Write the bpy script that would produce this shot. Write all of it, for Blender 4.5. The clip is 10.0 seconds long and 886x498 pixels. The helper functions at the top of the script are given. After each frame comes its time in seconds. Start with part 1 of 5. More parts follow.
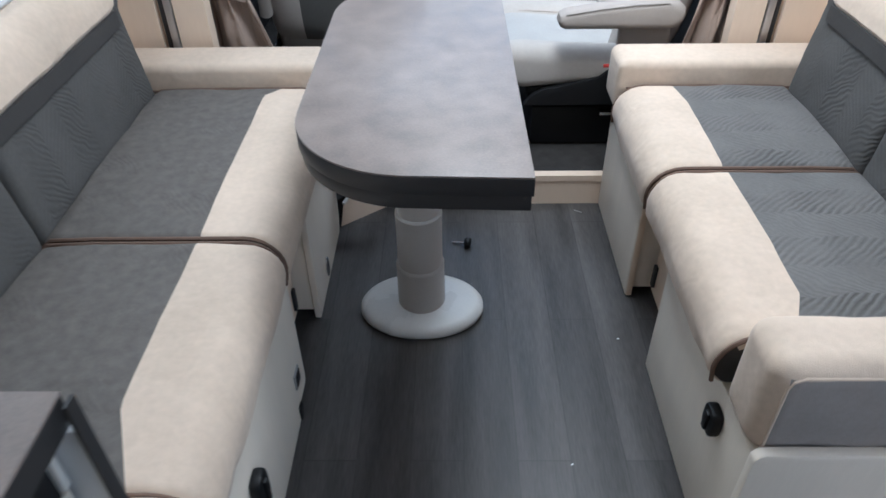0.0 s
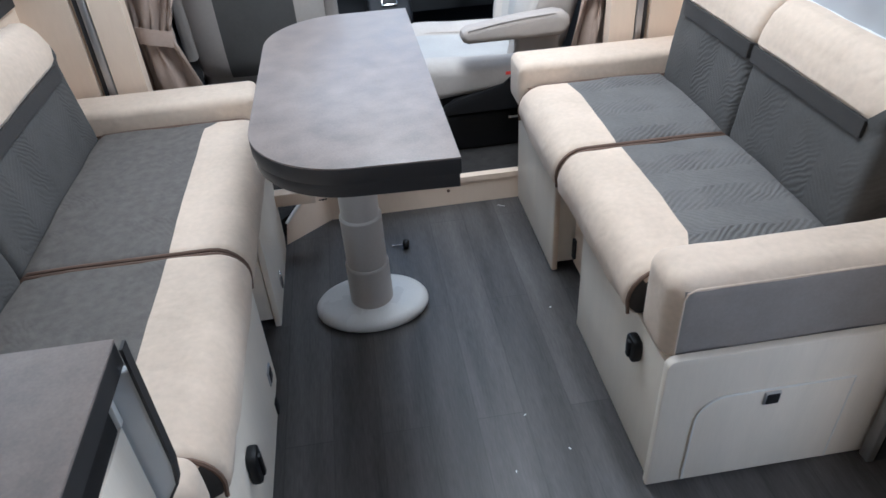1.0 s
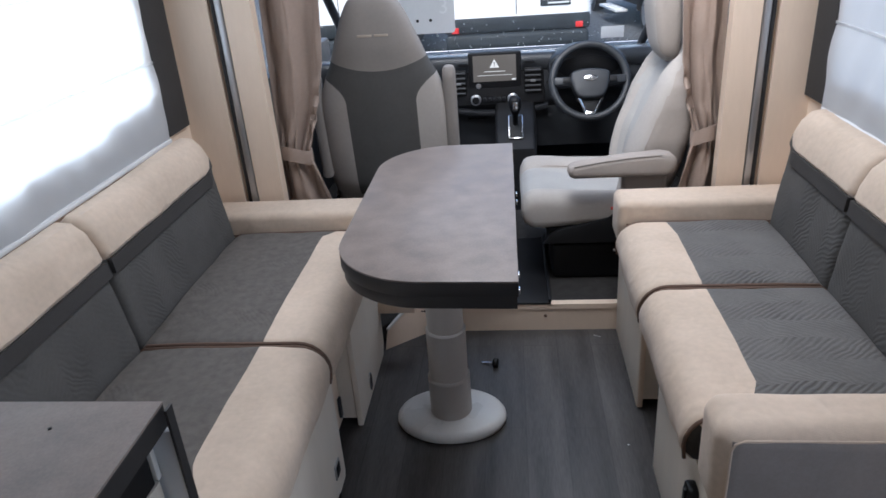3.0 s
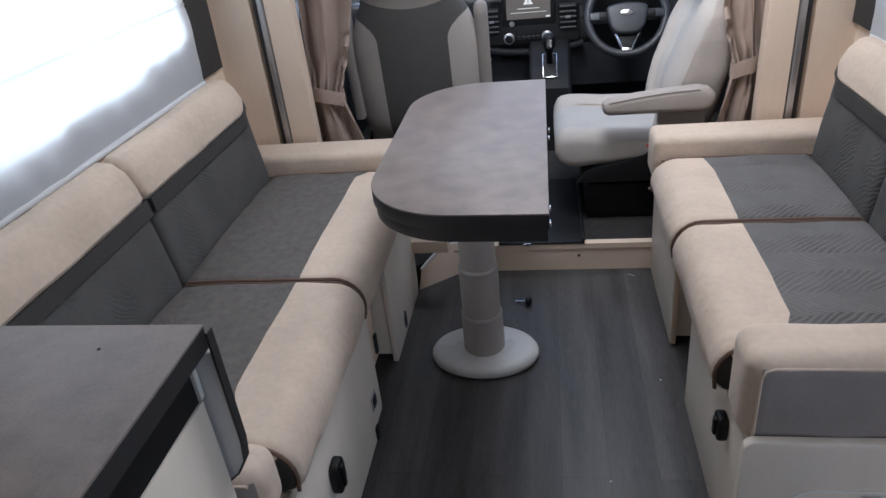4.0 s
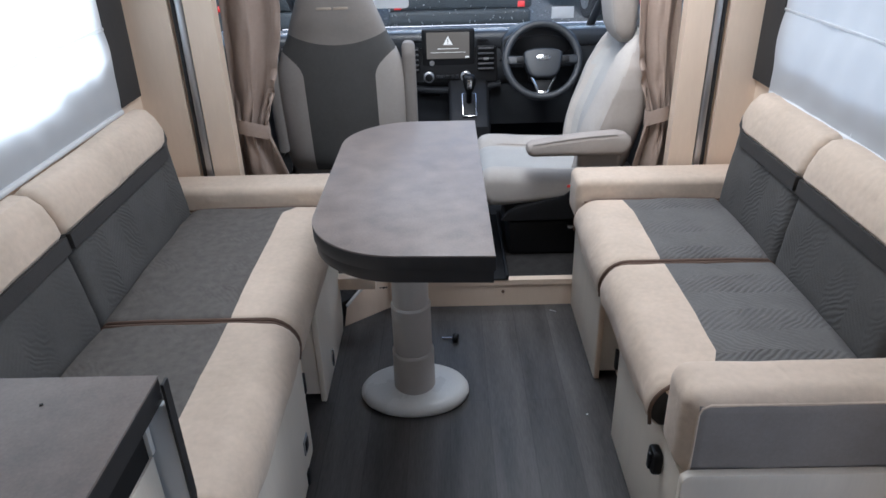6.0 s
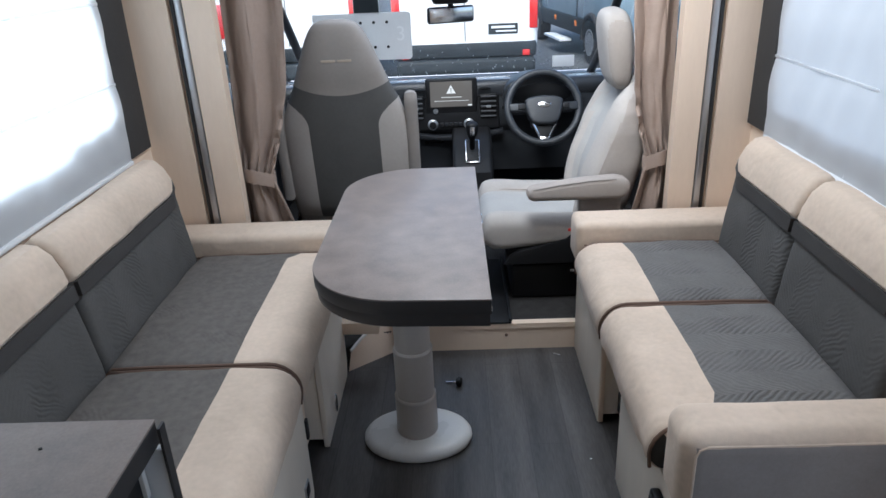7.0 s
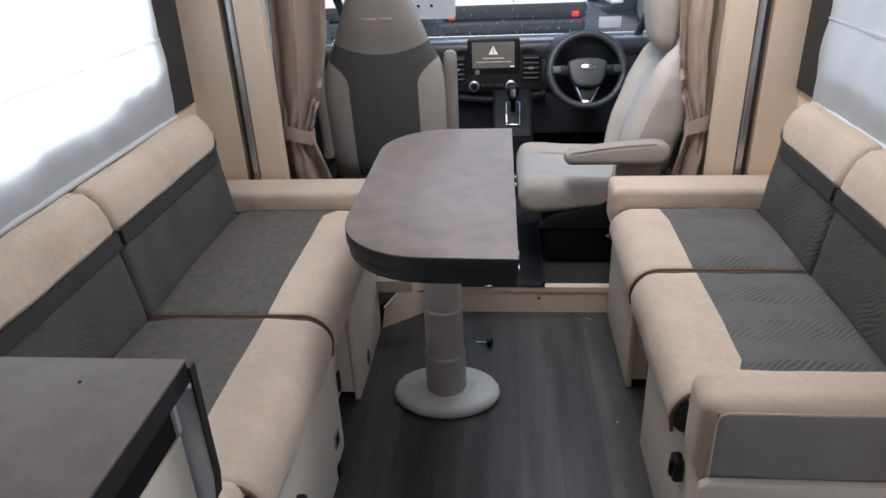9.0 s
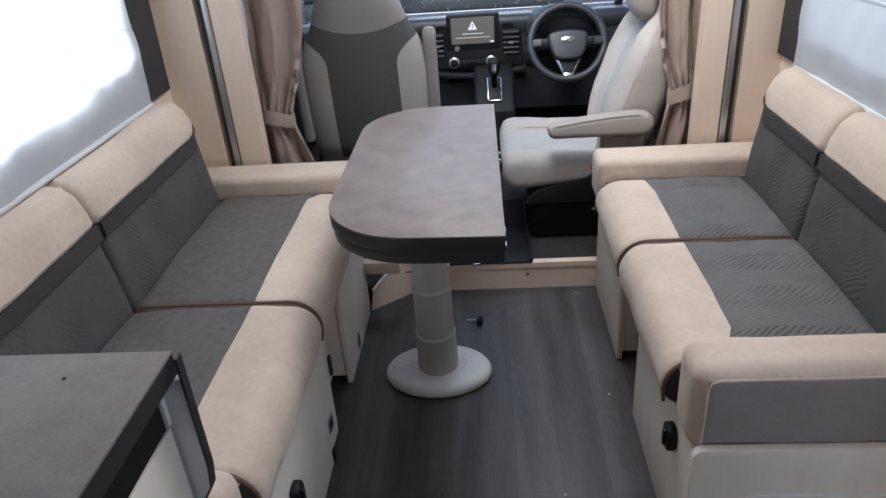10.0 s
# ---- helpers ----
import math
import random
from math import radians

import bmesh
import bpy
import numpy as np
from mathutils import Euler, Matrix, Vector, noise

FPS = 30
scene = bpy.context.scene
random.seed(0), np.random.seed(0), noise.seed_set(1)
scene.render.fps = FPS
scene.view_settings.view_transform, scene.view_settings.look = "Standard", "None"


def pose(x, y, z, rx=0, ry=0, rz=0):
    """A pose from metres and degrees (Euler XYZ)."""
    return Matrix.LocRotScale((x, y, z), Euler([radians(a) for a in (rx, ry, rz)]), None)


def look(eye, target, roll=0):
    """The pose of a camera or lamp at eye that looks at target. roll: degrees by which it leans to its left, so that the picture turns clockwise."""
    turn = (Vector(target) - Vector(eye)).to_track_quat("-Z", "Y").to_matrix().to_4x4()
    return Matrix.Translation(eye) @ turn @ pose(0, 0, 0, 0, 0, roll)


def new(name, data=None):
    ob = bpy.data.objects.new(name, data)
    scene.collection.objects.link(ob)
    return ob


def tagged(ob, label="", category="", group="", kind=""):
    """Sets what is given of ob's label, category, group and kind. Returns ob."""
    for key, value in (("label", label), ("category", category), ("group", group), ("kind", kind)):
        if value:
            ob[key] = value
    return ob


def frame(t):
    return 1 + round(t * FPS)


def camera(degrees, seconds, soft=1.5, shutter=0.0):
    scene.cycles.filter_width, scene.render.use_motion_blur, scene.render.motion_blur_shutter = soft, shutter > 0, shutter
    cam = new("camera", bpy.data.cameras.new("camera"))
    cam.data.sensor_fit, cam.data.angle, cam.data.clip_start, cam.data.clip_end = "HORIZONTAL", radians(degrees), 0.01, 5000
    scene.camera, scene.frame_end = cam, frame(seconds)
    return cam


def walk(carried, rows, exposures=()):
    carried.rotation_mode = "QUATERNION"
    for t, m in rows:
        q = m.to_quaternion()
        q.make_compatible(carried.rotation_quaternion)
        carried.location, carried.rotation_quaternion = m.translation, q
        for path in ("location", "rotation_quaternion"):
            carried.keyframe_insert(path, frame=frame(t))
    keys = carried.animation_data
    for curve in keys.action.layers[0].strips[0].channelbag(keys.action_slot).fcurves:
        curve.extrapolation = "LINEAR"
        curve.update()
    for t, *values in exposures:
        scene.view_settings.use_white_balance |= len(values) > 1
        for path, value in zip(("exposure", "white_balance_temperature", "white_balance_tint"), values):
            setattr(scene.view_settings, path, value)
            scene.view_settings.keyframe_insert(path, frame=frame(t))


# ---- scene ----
cam = camera(65.1, 10.0, shutter=0.4)
PATH = [
    (0, (0.098, -1.370, 1.337), (0.068, 0.195, 0.092), -0.9),
    (0.5, (0.031, -1.524, 1.371), (0.056, 0.086, 0.185), -3.4),
    (1, (0.056, -1.594, 1.378), (0.232, 0.013, 0.201), -3.8),
    (1.5, (0.116, -1.649, 1.387), (0.218, 0.098, 0.418), -1.6),
    (2, (0.183, -1.681, 1.415), (0.177, 0.133, 0.572), -2.3),
    (3.5, (0.228, -1.69, 1.406), (-0.054, 0.076, 0.512), -5.3),
    (4, (0.234, -1.709, 1.388), (-0.082, 0.008, 0.412), -6.5),
    (4.5, (0.201, -1.693, 1.385), (0.049, 0.062, 0.438), -2.0),
    (5, (0.149, -1.71, 1.419), (0.001, 0.083, 0.546), -0.6),
    (5.5, (0.134, -1.701, 1.412), (0.105, 0.059, 0.462), -1.6),
    (7, (0.169, -1.732, 1.426), (0.113, 0.1, 0.625), -2.6),
    (7.5, (0.188, -1.738, 1.428), (0.032, 0.092, 0.638), -2.9),
    (8, (0.197, -1.744, 1.421), (-0.03, 0.06, 0.587), -2.6),
    (8.5, (0.207, -1.752, 1.423), (-0.015, 0.046, 0.575), -3.1),
    (9, (0.199, -1.75, 1.419), (0.019, 0.033, 0.531), -2.6),
    (9.5, (0.195, -1.734, 1.411), (0.043, 0.032, 0.485), -3.5),
    (10, (0.2, -1.738, 1.413), (0.055, 0.02, 0.47), -4.4),
]
walk(cam, [(t, look(eye, target, roll)) for t, eye, target, roll in PATH], [(0, 0.76, 5500, 4), (1.5, 0.80, 5500, 6), (2.2, 0.48, 5600, 7), (3.3, 0.22, 5800, 10), (4.0, 0.16, 5800, 10), (5.0, 0.40, 5700, 8), (5.7, 0.32, 5700, 8), (6.8, 0.42, 5600, 6), (7.0, 0.33, 5650, 6), (7.5, 0.14, 5900, 7), (8.0, -0.03, 6100, 10), (8.6, 0.00, 6100, 10), (9.0, 0.12, 6100, 10), (10, 0.28, 5850, 9)])


# ---- light ----
world = bpy.data.worlds.new("sky")
scene.world = world
world.use_nodes = True
wn = world.node_tree
sky = wn.nodes.new("ShaderNodeTexSky")
sky.sky_type, sky.sun_disc = "NISHITA", False
sky.sun_elevation, sky.sun_rotation = radians(50), radians(200)
sky.dust_density = 4.0
wn.links.new(sky.outputs["Color"], wn.nodes["Background"].inputs["Color"])
wn.nodes["Background"].inputs["Strength"].default_value = 0.30
sun = new("sun", bpy.data.lights.new("sun", "SUN"))
sun.data.energy, sun.data.angle, sun.data.color = 1.4, radians(25), (1.0, 0.97, 0.93)
sun.matrix_world = look((0, 0, 0), (0.2, 0.7, -1.0))


def area(name, eye, target, sx, sy, power, colour):
    lamp = new(name, bpy.data.lights.new(name, "AREA"))
    lamp.data.shape, lamp.data.size, lamp.data.size_y = "RECTANGLE", sx, sy
    lamp.data.energy, lamp.data.color = power, colour
    lamp.matrix_world = look(eye, target)
    return lamp


DAY = (0.90, 0.96, 1.0)
area("daylight_window_west", (-0.955, -0.22, 1.305), (0.0, -0.22, 1.305), 1.24, 0.80, 16.0, (0.86, 0.95, 1.0))
area("daylight_window_east", (1.215, -0.08, 1.305), (0.0, -0.08, 1.305), 1.03, 0.80, 2.2, DAY)
area("daylight_roof", (0.36, 0.12, 2.03), (0.36, 0.12, 0.0), 0.62, 0.66, 15.2, (1.0, 0.985, 0.965))
area("daylight_cab_roof", (0.14, 1.12, 1.655), (0.14, 1.12, 0.0), 1.0, 0.42, 4.8, (0.95, 0.98, 1.0))
area("daylight_door", (1.24, -1.35, 1.0), (0.0, -1.25, 0.8), 0.56, 1.6, 2.2, DAY)


# ---- materials ----
def mat(name, colour, rough=0.6, metal=0.0, vary=0.12, scale=6.0, bump=0.0, bscale=200.0, spec=0.5, coat=0.0, tint=None, stretch=(1, 1, 1), sheen=0.0):
    m = bpy.data.materials.new(name)
    m.use_nodes = True
    n, l = m.node_tree.nodes, m.node_tree.links
    b = n["Principled BSDF"]
    b.inputs["Roughness"].default_value, b.inputs["Metallic"].default_value = rough, metal
    b.inputs["Specular IOR Level"].default_value, b.inputs["Coat Weight"].default_value = spec, coat
    b.inputs["Sheen Weight"].default_value = sheen
    co = n.new("ShaderNodeTexCoord")
    mp = n.new("ShaderNodeMapping")
    mp.inputs["Scale"].default_value = stretch
    l.new(co.outputs["Object"], mp.inputs["Vector"])
    big, small = n.new("ShaderNodeTexNoise"), n.new("ShaderNodeTexNoise")
    big.inputs["Scale"].default_value, big.inputs["Detail"].default_value = scale, 4
    small.inputs["Scale"].default_value, small.inputs["Detail"].default_value = scale * 14, 3
    l.new(mp.outputs["Vector"], big.inputs["Vector"])
    l.new(mp.outputs["Vector"], small.inputs["Vector"])
    add = n.new("ShaderNodeMath")
    add.operation = "MULTIPLY_ADD"
    l.new(small.outputs["Fac"], add.inputs[0])
    add.inputs[1].default_value = 0.5
    l.new(big.outputs["Fac"], add.inputs[2])
    ramp = n.new("ShaderNodeMapRange")
    ramp.inputs["From Min"].default_value, ramp.inputs["From Max"].default_value = 0.45, 1.05
    l.new(add.outputs[0], ramp.inputs["Value"])
    mix = n.new("ShaderNodeMix")
    mix.data_type = "RGBA"
    lo = [c * (1 - vary) for c in colour]
    hi = [min(1, c * (1 + vary)) for c in (tint or colour)]
    mix.inputs["A"].default_value, mix.inputs["B"].default_value = (*lo, 1), (*hi, 1)
    l.new(ramp.outputs["Result"], mix.inputs["Factor"])
    l.new(mix.outputs["Result"], b.inputs["Base Color"])
    rr = n.new("ShaderNodeMapRange")
    rr.inputs["To Min"].default_value, rr.inputs["To Max"].default_value = max(0.02, rough - 0.07), min(1, rough + 0.07)
    l.new(big.outputs["Fac"], rr.inputs["Value"])
    l.new(rr.outputs["Result"], b.inputs["Roughness"])
    if bump:
        bn = n.new("ShaderNodeTexNoise")
        bn.inputs["Scale"].default_value, bn.inputs["Detail"].default_value = bscale, 2
        l.new(mp.outputs["Vector"], bn.inputs["Vector"])
        bp = n.new("ShaderNodeBump")
        bp.inputs["Strength"].default_value, bp.inputs["Distance"].default_value = bump, 0.002
        l.new(bn.outputs["Fac"], bp.inputs["Height"])
        l.new(bp.outputs["Normal"], b.inputs["Normal"])
    return m


def twill(m, across="X", along="Y", pitch=0.0135, strength=0.6, patch=4.5, dark=0.76, lo=0.47, hi=0.66, stretch=(1, 1, 1), slant=0.8, band=0.0, weak=0.3):
    """Ribs woven into a fabric, strong in patches and faint between them. band: the width of the rows in which they
    turn to and fro. weak: how far every second row is faded, as light picks its ribs out less.
    """
    n, l = m.node_tree.nodes, m.node_tree.links
    b = n["Principled BSDF"]
    co, sp = n.new("ShaderNodeTexCoord"), n.new("ShaderNodeSeparateXYZ")
    l.new(co.outputs["Object"], sp.inputs[0])

    def op(kind, a, c, d=None):
        k = n.new("ShaderNodeMath")
        k.operation = kind
        for slot, v in zip(k.inputs, (a, c, d)):
            if v is None:
                continue
            if isinstance(v, (int, float)):
                slot.default_value = v
            else:
                l.new(v, slot)
        return k.outputs[0]

    wob = n.new("ShaderNodeTexNoise")
    wob.inputs["Scale"].default_value, wob.inputs["Detail"].default_value = 14, 2
    l.new(co.outputs["Object"], wob.inputs["Vector"])
    if band:
        v = op("MULTIPLY_ADD", op("PINGPONG", op("MULTIPLY_ADD", wob.outputs["Fac"], 0.05, sp.outputs[along]), band), slant, sp.outputs[across])
    else:
        v = op("MULTIPLY_ADD", sp.outputs[across], slant, sp.outputs[along])
    v = op("MULTIPLY_ADD", wob.outputs["Fac"], 0.022, v)
    wave = op("MULTIPLY_ADD", op("SINE", op("MULTIPLY", v, 2 * math.pi / pitch), 0.0), 0.5, 0.5)
    p = n.new("ShaderNodeTexNoise")
    p.inputs["Scale"].default_value, p.inputs["Detail"].default_value = patch, 3
    mp = n.new("ShaderNodeMapping")
    mp.inputs["Scale"].default_value = stretch
    l.new(co.outputs["Object"], mp.inputs["Vector"])
    l.new(mp.outputs["Vector"], p.inputs["Vector"])
    r = n.new("ShaderNodeMapRange")
    r.inputs["From Min"].default_value, r.inputs["From Max"].default_value = lo, hi
    r.inputs["To Min"].default_value = 0.12
    l.new(p.outputs["Fac"], r.inputs["Value"])
    mu = op("MULTIPLY", wave, r.outputs["Result"])
    # alternate rows fade in colour and relief, imitating light that catches one slant
    if band:
        row = op("FRACT", op("DIVIDE", op("MULTIPLY_ADD", wob.outputs["Fac"], 0.05, sp.outputs[along]), 2 * band), 0.0)
        mu = op("MULTIPLY", mu, op("MULTIPLY_ADD", op("LESS_THAN", row, 0.5), 1 - weak, weak))
    fine = n.new("ShaderNodeTexNoise")
    fine.inputs["Scale"].default_value = 420
    l.new(co.outputs["Object"], fine.inputs["Vector"])
    high = op("MULTIPLY_ADD", fine.outputs["Fac"], 0.35, mu)
    bp = n.new("ShaderNodeBump")
    bp.inputs["Strength"].default_value, bp.inputs["Distance"].default_value = strength, 0.004
    l.new(high, bp.inputs["Height"])
    l.new(bp.outputs["Normal"], b.inputs["Normal"])
    src = b.inputs["Base Color"].links[0].from_socket
    mx = n.new("ShaderNodeMix")
    mx.data_type, mx.blend_type = "RGBA", "MULTIPLY"
    mx.inputs["B"].default_value = (dark, dark, dark, 1)
    l.new(src, mx.inputs["A"])
    l.new(mu, mx.inputs["Factor"])
    l.new(mx.outputs["Result"], b.inputs["Base Color"])
    return m


def planks():
    """Dark grey-brown vinyl printed as boards that run fore and aft."""
    m = mat("vinyl_floor", (0.067, 0.062, 0.060), 0.42, vary=0.55, scale=5, bump=0.12, bscale=90, stretch=(3.4, 0.35, 1), spec=0.42)
    n, l = m.node_tree.nodes, m.node_tree.links
    b = n["Principled BSDF"]
    co = n.new("ShaderNodeTexCoord")
    mp = n.new("ShaderNodeMapping")
    mp.inputs["Rotation"].default_value = (0, 0, radians(90))
    l.new(co.outputs["Object"], mp.inputs["Vector"])
    br = n.new("ShaderNodeTexBrick")
    br.inputs["Scale"].default_value, br.inputs["Brick Width"].default_value, br.inputs["Row Height"].default_value = 1.0, 0.9, 0.12
    br.inputs["Mortar Size"].default_value = 0.0015
    br.inputs["Color1"].default_value, br.inputs["Color2"].default_value, br.inputs["Mortar"].default_value = (0.86, 0.86, 0.86, 1), (1.14, 1.13, 1.12, 1), (0.72, 0.72, 0.72, 1)
    l.new(mp.outputs["Vector"], br.inputs["Vector"])
    src = b.inputs["Base Color"].links[0].from_socket
    mx = n.new("ShaderNodeMix")
    mx.data_type, mx.blend_type = "RGBA", "MULTIPLY"
    mx.inputs["Factor"].default_value = 1.0
    l.new(src, mx.inputs["A"])
    l.new(br.outputs["Color"], mx.inputs["B"])
    l.new(mx.outputs["Result"], b.inputs["Base Color"])
    return m


def glass(name, tint=(0.95, 0.98, 0.97), rough=0.0):
    m = bpy.data.materials.new(name)
    m.use_nodes = True
    b = m.node_tree.nodes["Principled BSDF"]
    b.inputs["Base Color"].default_value = (*tint, 1)
    b.inputs["Transmission Weight"].default_value, b.inputs["Roughness"].default_value, b.inputs["IOR"].default_value = 1.0, rough, 1.45
    return m


def cloth_through(name, colour, amount=0.6):
    """Thin woven blind that lets daylight through."""
    m = bpy.data.materials.new(name)
    m.use_nodes = True
    n, l = m.node_tree.nodes, m.node_tree.links
    b = n["Principled BSDF"]
    out = n["Material Output"]
    b.inputs["Roughness"].default_value = 0.9
    tr = n.new("ShaderNodeBsdfTranslucent")
    co, no = n.new("ShaderNodeTexCoord"), n.new("ShaderNodeTexNoise")
    no.inputs["Scale"].default_value, no.inputs["Detail"].default_value = 9, 5
    l.new(co.outputs["Object"], no.inputs["Vector"])
    mx = n.new("ShaderNodeMix")
    mx.data_type = "RGBA"
    mx.inputs["A"].default_value = (*[c * 0.90 for c in colour], 1)
    mx.inputs["B"].default_value = (*colour, 1)
    l.new(no.outputs["Fac"], mx.inputs["Factor"])
    l.new(mx.outputs["Result"], b.inputs["Base Color"])
    l.new(mx.outputs["Result"], tr.inputs["Color"])
    s = n.new("ShaderNodeMixShader")
    s.inputs["Fac"].default_value = amount
    l.new(b.outputs["BSDF"], s.inputs[1])
    l.new(tr.outputs["BSDF"], s.inputs[2])
    l.new(s.outputs["Shader"], out.inputs["Surface"])
    return m


def glow(name, colour, strength):
    m = bpy.data.materials.new(name)
    m.use_nodes = True
    b = m.node_tree.nodes["Principled BSDF"]
    b.inputs["Base Color"].default_value = (*[c * 0.3 for c in colour], 1)
    b.inputs["Emission Color"].default_value = (*colour, 1)
    b.inputs["Emission Strength"].default_value = strength
    b.inputs["Roughness"].default_value = 0.15
    return m


BEIGE = mat("beige_suede", (0.602, 0.485, 0.378), 0.85, vary=0.14, scale=5, bump=0.25, bscale=520, spec=0.2, tint=(0.597, 0.481, 0.382), sheen=0.15)


def creased(m, scale, depth):
    """Soft slack folds in a cloth cover, beneath its nap."""
    n, l = m.node_tree.nodes, m.node_tree.links
    fine = n["Principled BSDF"].inputs["Normal"].links[0].from_node
    co, no, bp = n.new("ShaderNodeTexCoord"), n.new("ShaderNodeTexNoise"), n.new("ShaderNodeBump")
    no.inputs["Scale"].default_value, no.inputs["Detail"].default_value, no.inputs["Distortion"].default_value = scale, 2, 0.6
    bp.inputs["Strength"].default_value, bp.inputs["Distance"].default_value = 0.5, depth
    l.new(co.outputs["Object"], no.inputs["Vector"])
    l.new(no.outputs["Fac"], bp.inputs["Height"])
    l.new(bp.outputs["Normal"], fine.inputs["Normal"])


creased(BEIGE, 11, 0.012)
GREY = twill(mat("grey_twill", (0.160, 0.153, 0.146), 0.9, vary=0.16, scale=9, spec=0.15), "X", "Y", 0.019, 0.65, 4.0, 0.70, 0.42, 0.64, (1.0, 1.5, 1.0), -1.15, 0.085, 0.22)
# west seats: same twill, ribs fainter, their weaker light put in a darker base
GREY_WEST_SHADED = twill(mat("grey_twill_west_shaded", (0.135, 0.122, 0.112), 0.9, vary=0.22, scale=42, spec=0.15), "X", "Y", 0.0165, 0.20, 4.5, 0.92, band=0.085)
# backs: the same twill, darkened in colour because less light falls on them
GREY_BACK_SHADED = twill(mat("grey_twill_upright_shaded", (0.096, 0.092, 0.088), 0.9, vary=0.14, scale=9, spec=0.15), "Z", "Y", 0.0165, 0.36, 4.0, 0.80, 0.42, 0.64, slant=0.9, band=0.085)
GREY_PLAIN = mat("grey_plain_cloth", (0.285, 0.258, 0.245), 0.9, vary=0.12, scale=9, bump=0.25, bscale=500, spec=0.15)
STRIP = mat("charcoal_strip", (0.055, 0.052, 0.050), 0.85, vary=0.12, bump=0.3, bscale=400, spec=0.2)
PIPING = mat("brown_piping", (0.16, 0.105, 0.08), 0.85, vary=0.1, spec=0.2)
CREAM = mat("cream_laminate", (0.76, 0.605, 0.47), 0.45, vary=0.035, scale=3, bump=0.03, bscale=130, stretch=(3, 3, 0.6), tint=(0.775, 0.625, 0.49))
PANEL = mat("ivory_panel", (0.77, 0.69, 0.59), 0.45, vary=0.05, scale=4, bump=0.05, bscale=130, stretch=(4, 4, 0.5))
LAMINATE = mat("brown_grey_stone_laminate", (0.196, 0.167, 0.156), 0.40, vary=0.13, scale=17, bump=0.08, bscale=110, spec=0.36, tint=(0.246, 0.203, 0.183))
EDGE = mat("charcoal_edging", (0.027, 0.026, 0.027), 0.45, vary=0.12, scale=20)
WHITE_PANEL = mat("cool_white_panel", (0.70, 0.72, 0.75), 0.35, vary=0.03)
# table post: the base's plastic, with dim light on its sides put in colour
TUBE_SHADED = mat("warm_grey_shaded_tube", (0.40, 0.372, 0.345), 0.34, vary=0.05, scale=8, bump=0.03, bscale=300)
PLASTIC = mat("pale_grey_plastic", (0.66, 0.655, 0.64), 0.28, vary=0.05, scale=8, bump=0.04, bscale=300)
BLACK = mat("black_plastic", (0.009, 0.009, 0.010), 0.5, vary=0.15, scale=20, bump=0.08, bscale=600, spec=0.3)
DASH = mat("dark_dash_plastic", (0.020, 0.021, 0.024), 0.42, vary=0.15, scale=20, bump=0.1, bscale=500)
LEATHER = mat("dark_grey_leather", (0.038, 0.041, 0.046), 0.42, vary=0.12, scale=18, bump=0.1, bscale=420)
SLAT = mat("grey_vent_slat", (0.10, 0.10, 0.104), 0.35, vary=0.1, scale=15)
# dash top: windscreen glare is put into this pale base colour
DASHTOP_GLARE = mat("grey_dash_top_glare", (0.24, 0.24, 0.245), 0.26, vary=0.1, scale=15, bump=0.1, bscale=500)
CARPET = mat("dark_cab_carpet", (0.045, 0.042, 0.040), 0.95, vary=0.25, scale=30, bump=0.6, bscale=500, spec=0.1)
TAUPE = mat("taupe_curtain", (0.345, 0.264, 0.217), 0.85, vary=0.1, scale=6, bump=0.3, bscale=450, spec=0.15, sheen=0.1)
SEAT_LIGHT = mat("pale_grey_beige_upholstery", (0.385, 0.352, 0.322), 0.8, vary=0.07, scale=6, bump=0.25, bscale=500, spec=0.2)
SEAT_ARM = mat("beige_grey_arm_cloth", (0.34, 0.30, 0.27), 0.8, vary=0.07, scale=6, bump=0.25, bscale=500, spec=0.2)
# swivelled seat's sides: the pale cloth made darker, their shading put in colour
SEAT_SIDE_SHADED = mat("beige_grey_side_shaded", (0.34, 0.302, 0.272), 0.8, vary=0.08, scale=6, bump=0.25, bscale=500, spec=0.2)
SEAT_HEAD = mat("taupe_upholstery", (0.25, 0.225, 0.205), 0.8, vary=0.07, scale=6, bump=0.25, bscale=500, spec=0.2)
SEAT_INSERT = twill(mat("pale_insert_cloth", (0.37, 0.358, 0.342), 0.85, vary=0.07, scale=8, spec=0.2), "Y", "Z", 0.008, 0.3, 3.0, 0.85)
SEAT_DARK = mat("dark_grey_upholstery", (0.09, 0.087, 0.083), 0.9, vary=0.1, scale=6, bump=0.3, bscale=420, spec=0.15)
CHROME = mat("chrome", (0.75, 0.75, 0.76), 0.18, 1.0, vary=0.03)
ALU = mat("grey_aluminium", (0.50, 0.50, 0.51), 0.35, 0.8, vary=0.05)
RUBBER = mat("dark_rubber", (0.03, 0.03, 0.033), 0.7, vary=0.1)
CEIL = mat("white_ceiling", (0.72, 0.70, 0.66), 0.6, vary=0.03)
BLIND = cloth_through("white_blind_cloth", (0.62, 0.625, 0.635), 0.29)
BLIND_RIB = cloth_through("white_blind_batten", (0.97, 0.97, 0.97), 0.93)
CORD = mat("white_blind_rib", (0.78, 0.79, 0.80), 0.7, vary=0.03)
GLASS = glass("clear_glass")
FLOOR = planks()
GROUND = mat("wet_dark_gravel", (0.115, 0.118, 0.122), 0.7, vary=0.96, scale=17, bump=1.0, bscale=24)
VAN_WHITE = mat("white_vehicle_paint", (0.80, 0.80, 0.80), 0.25, vary=0.03, coat=0.5)
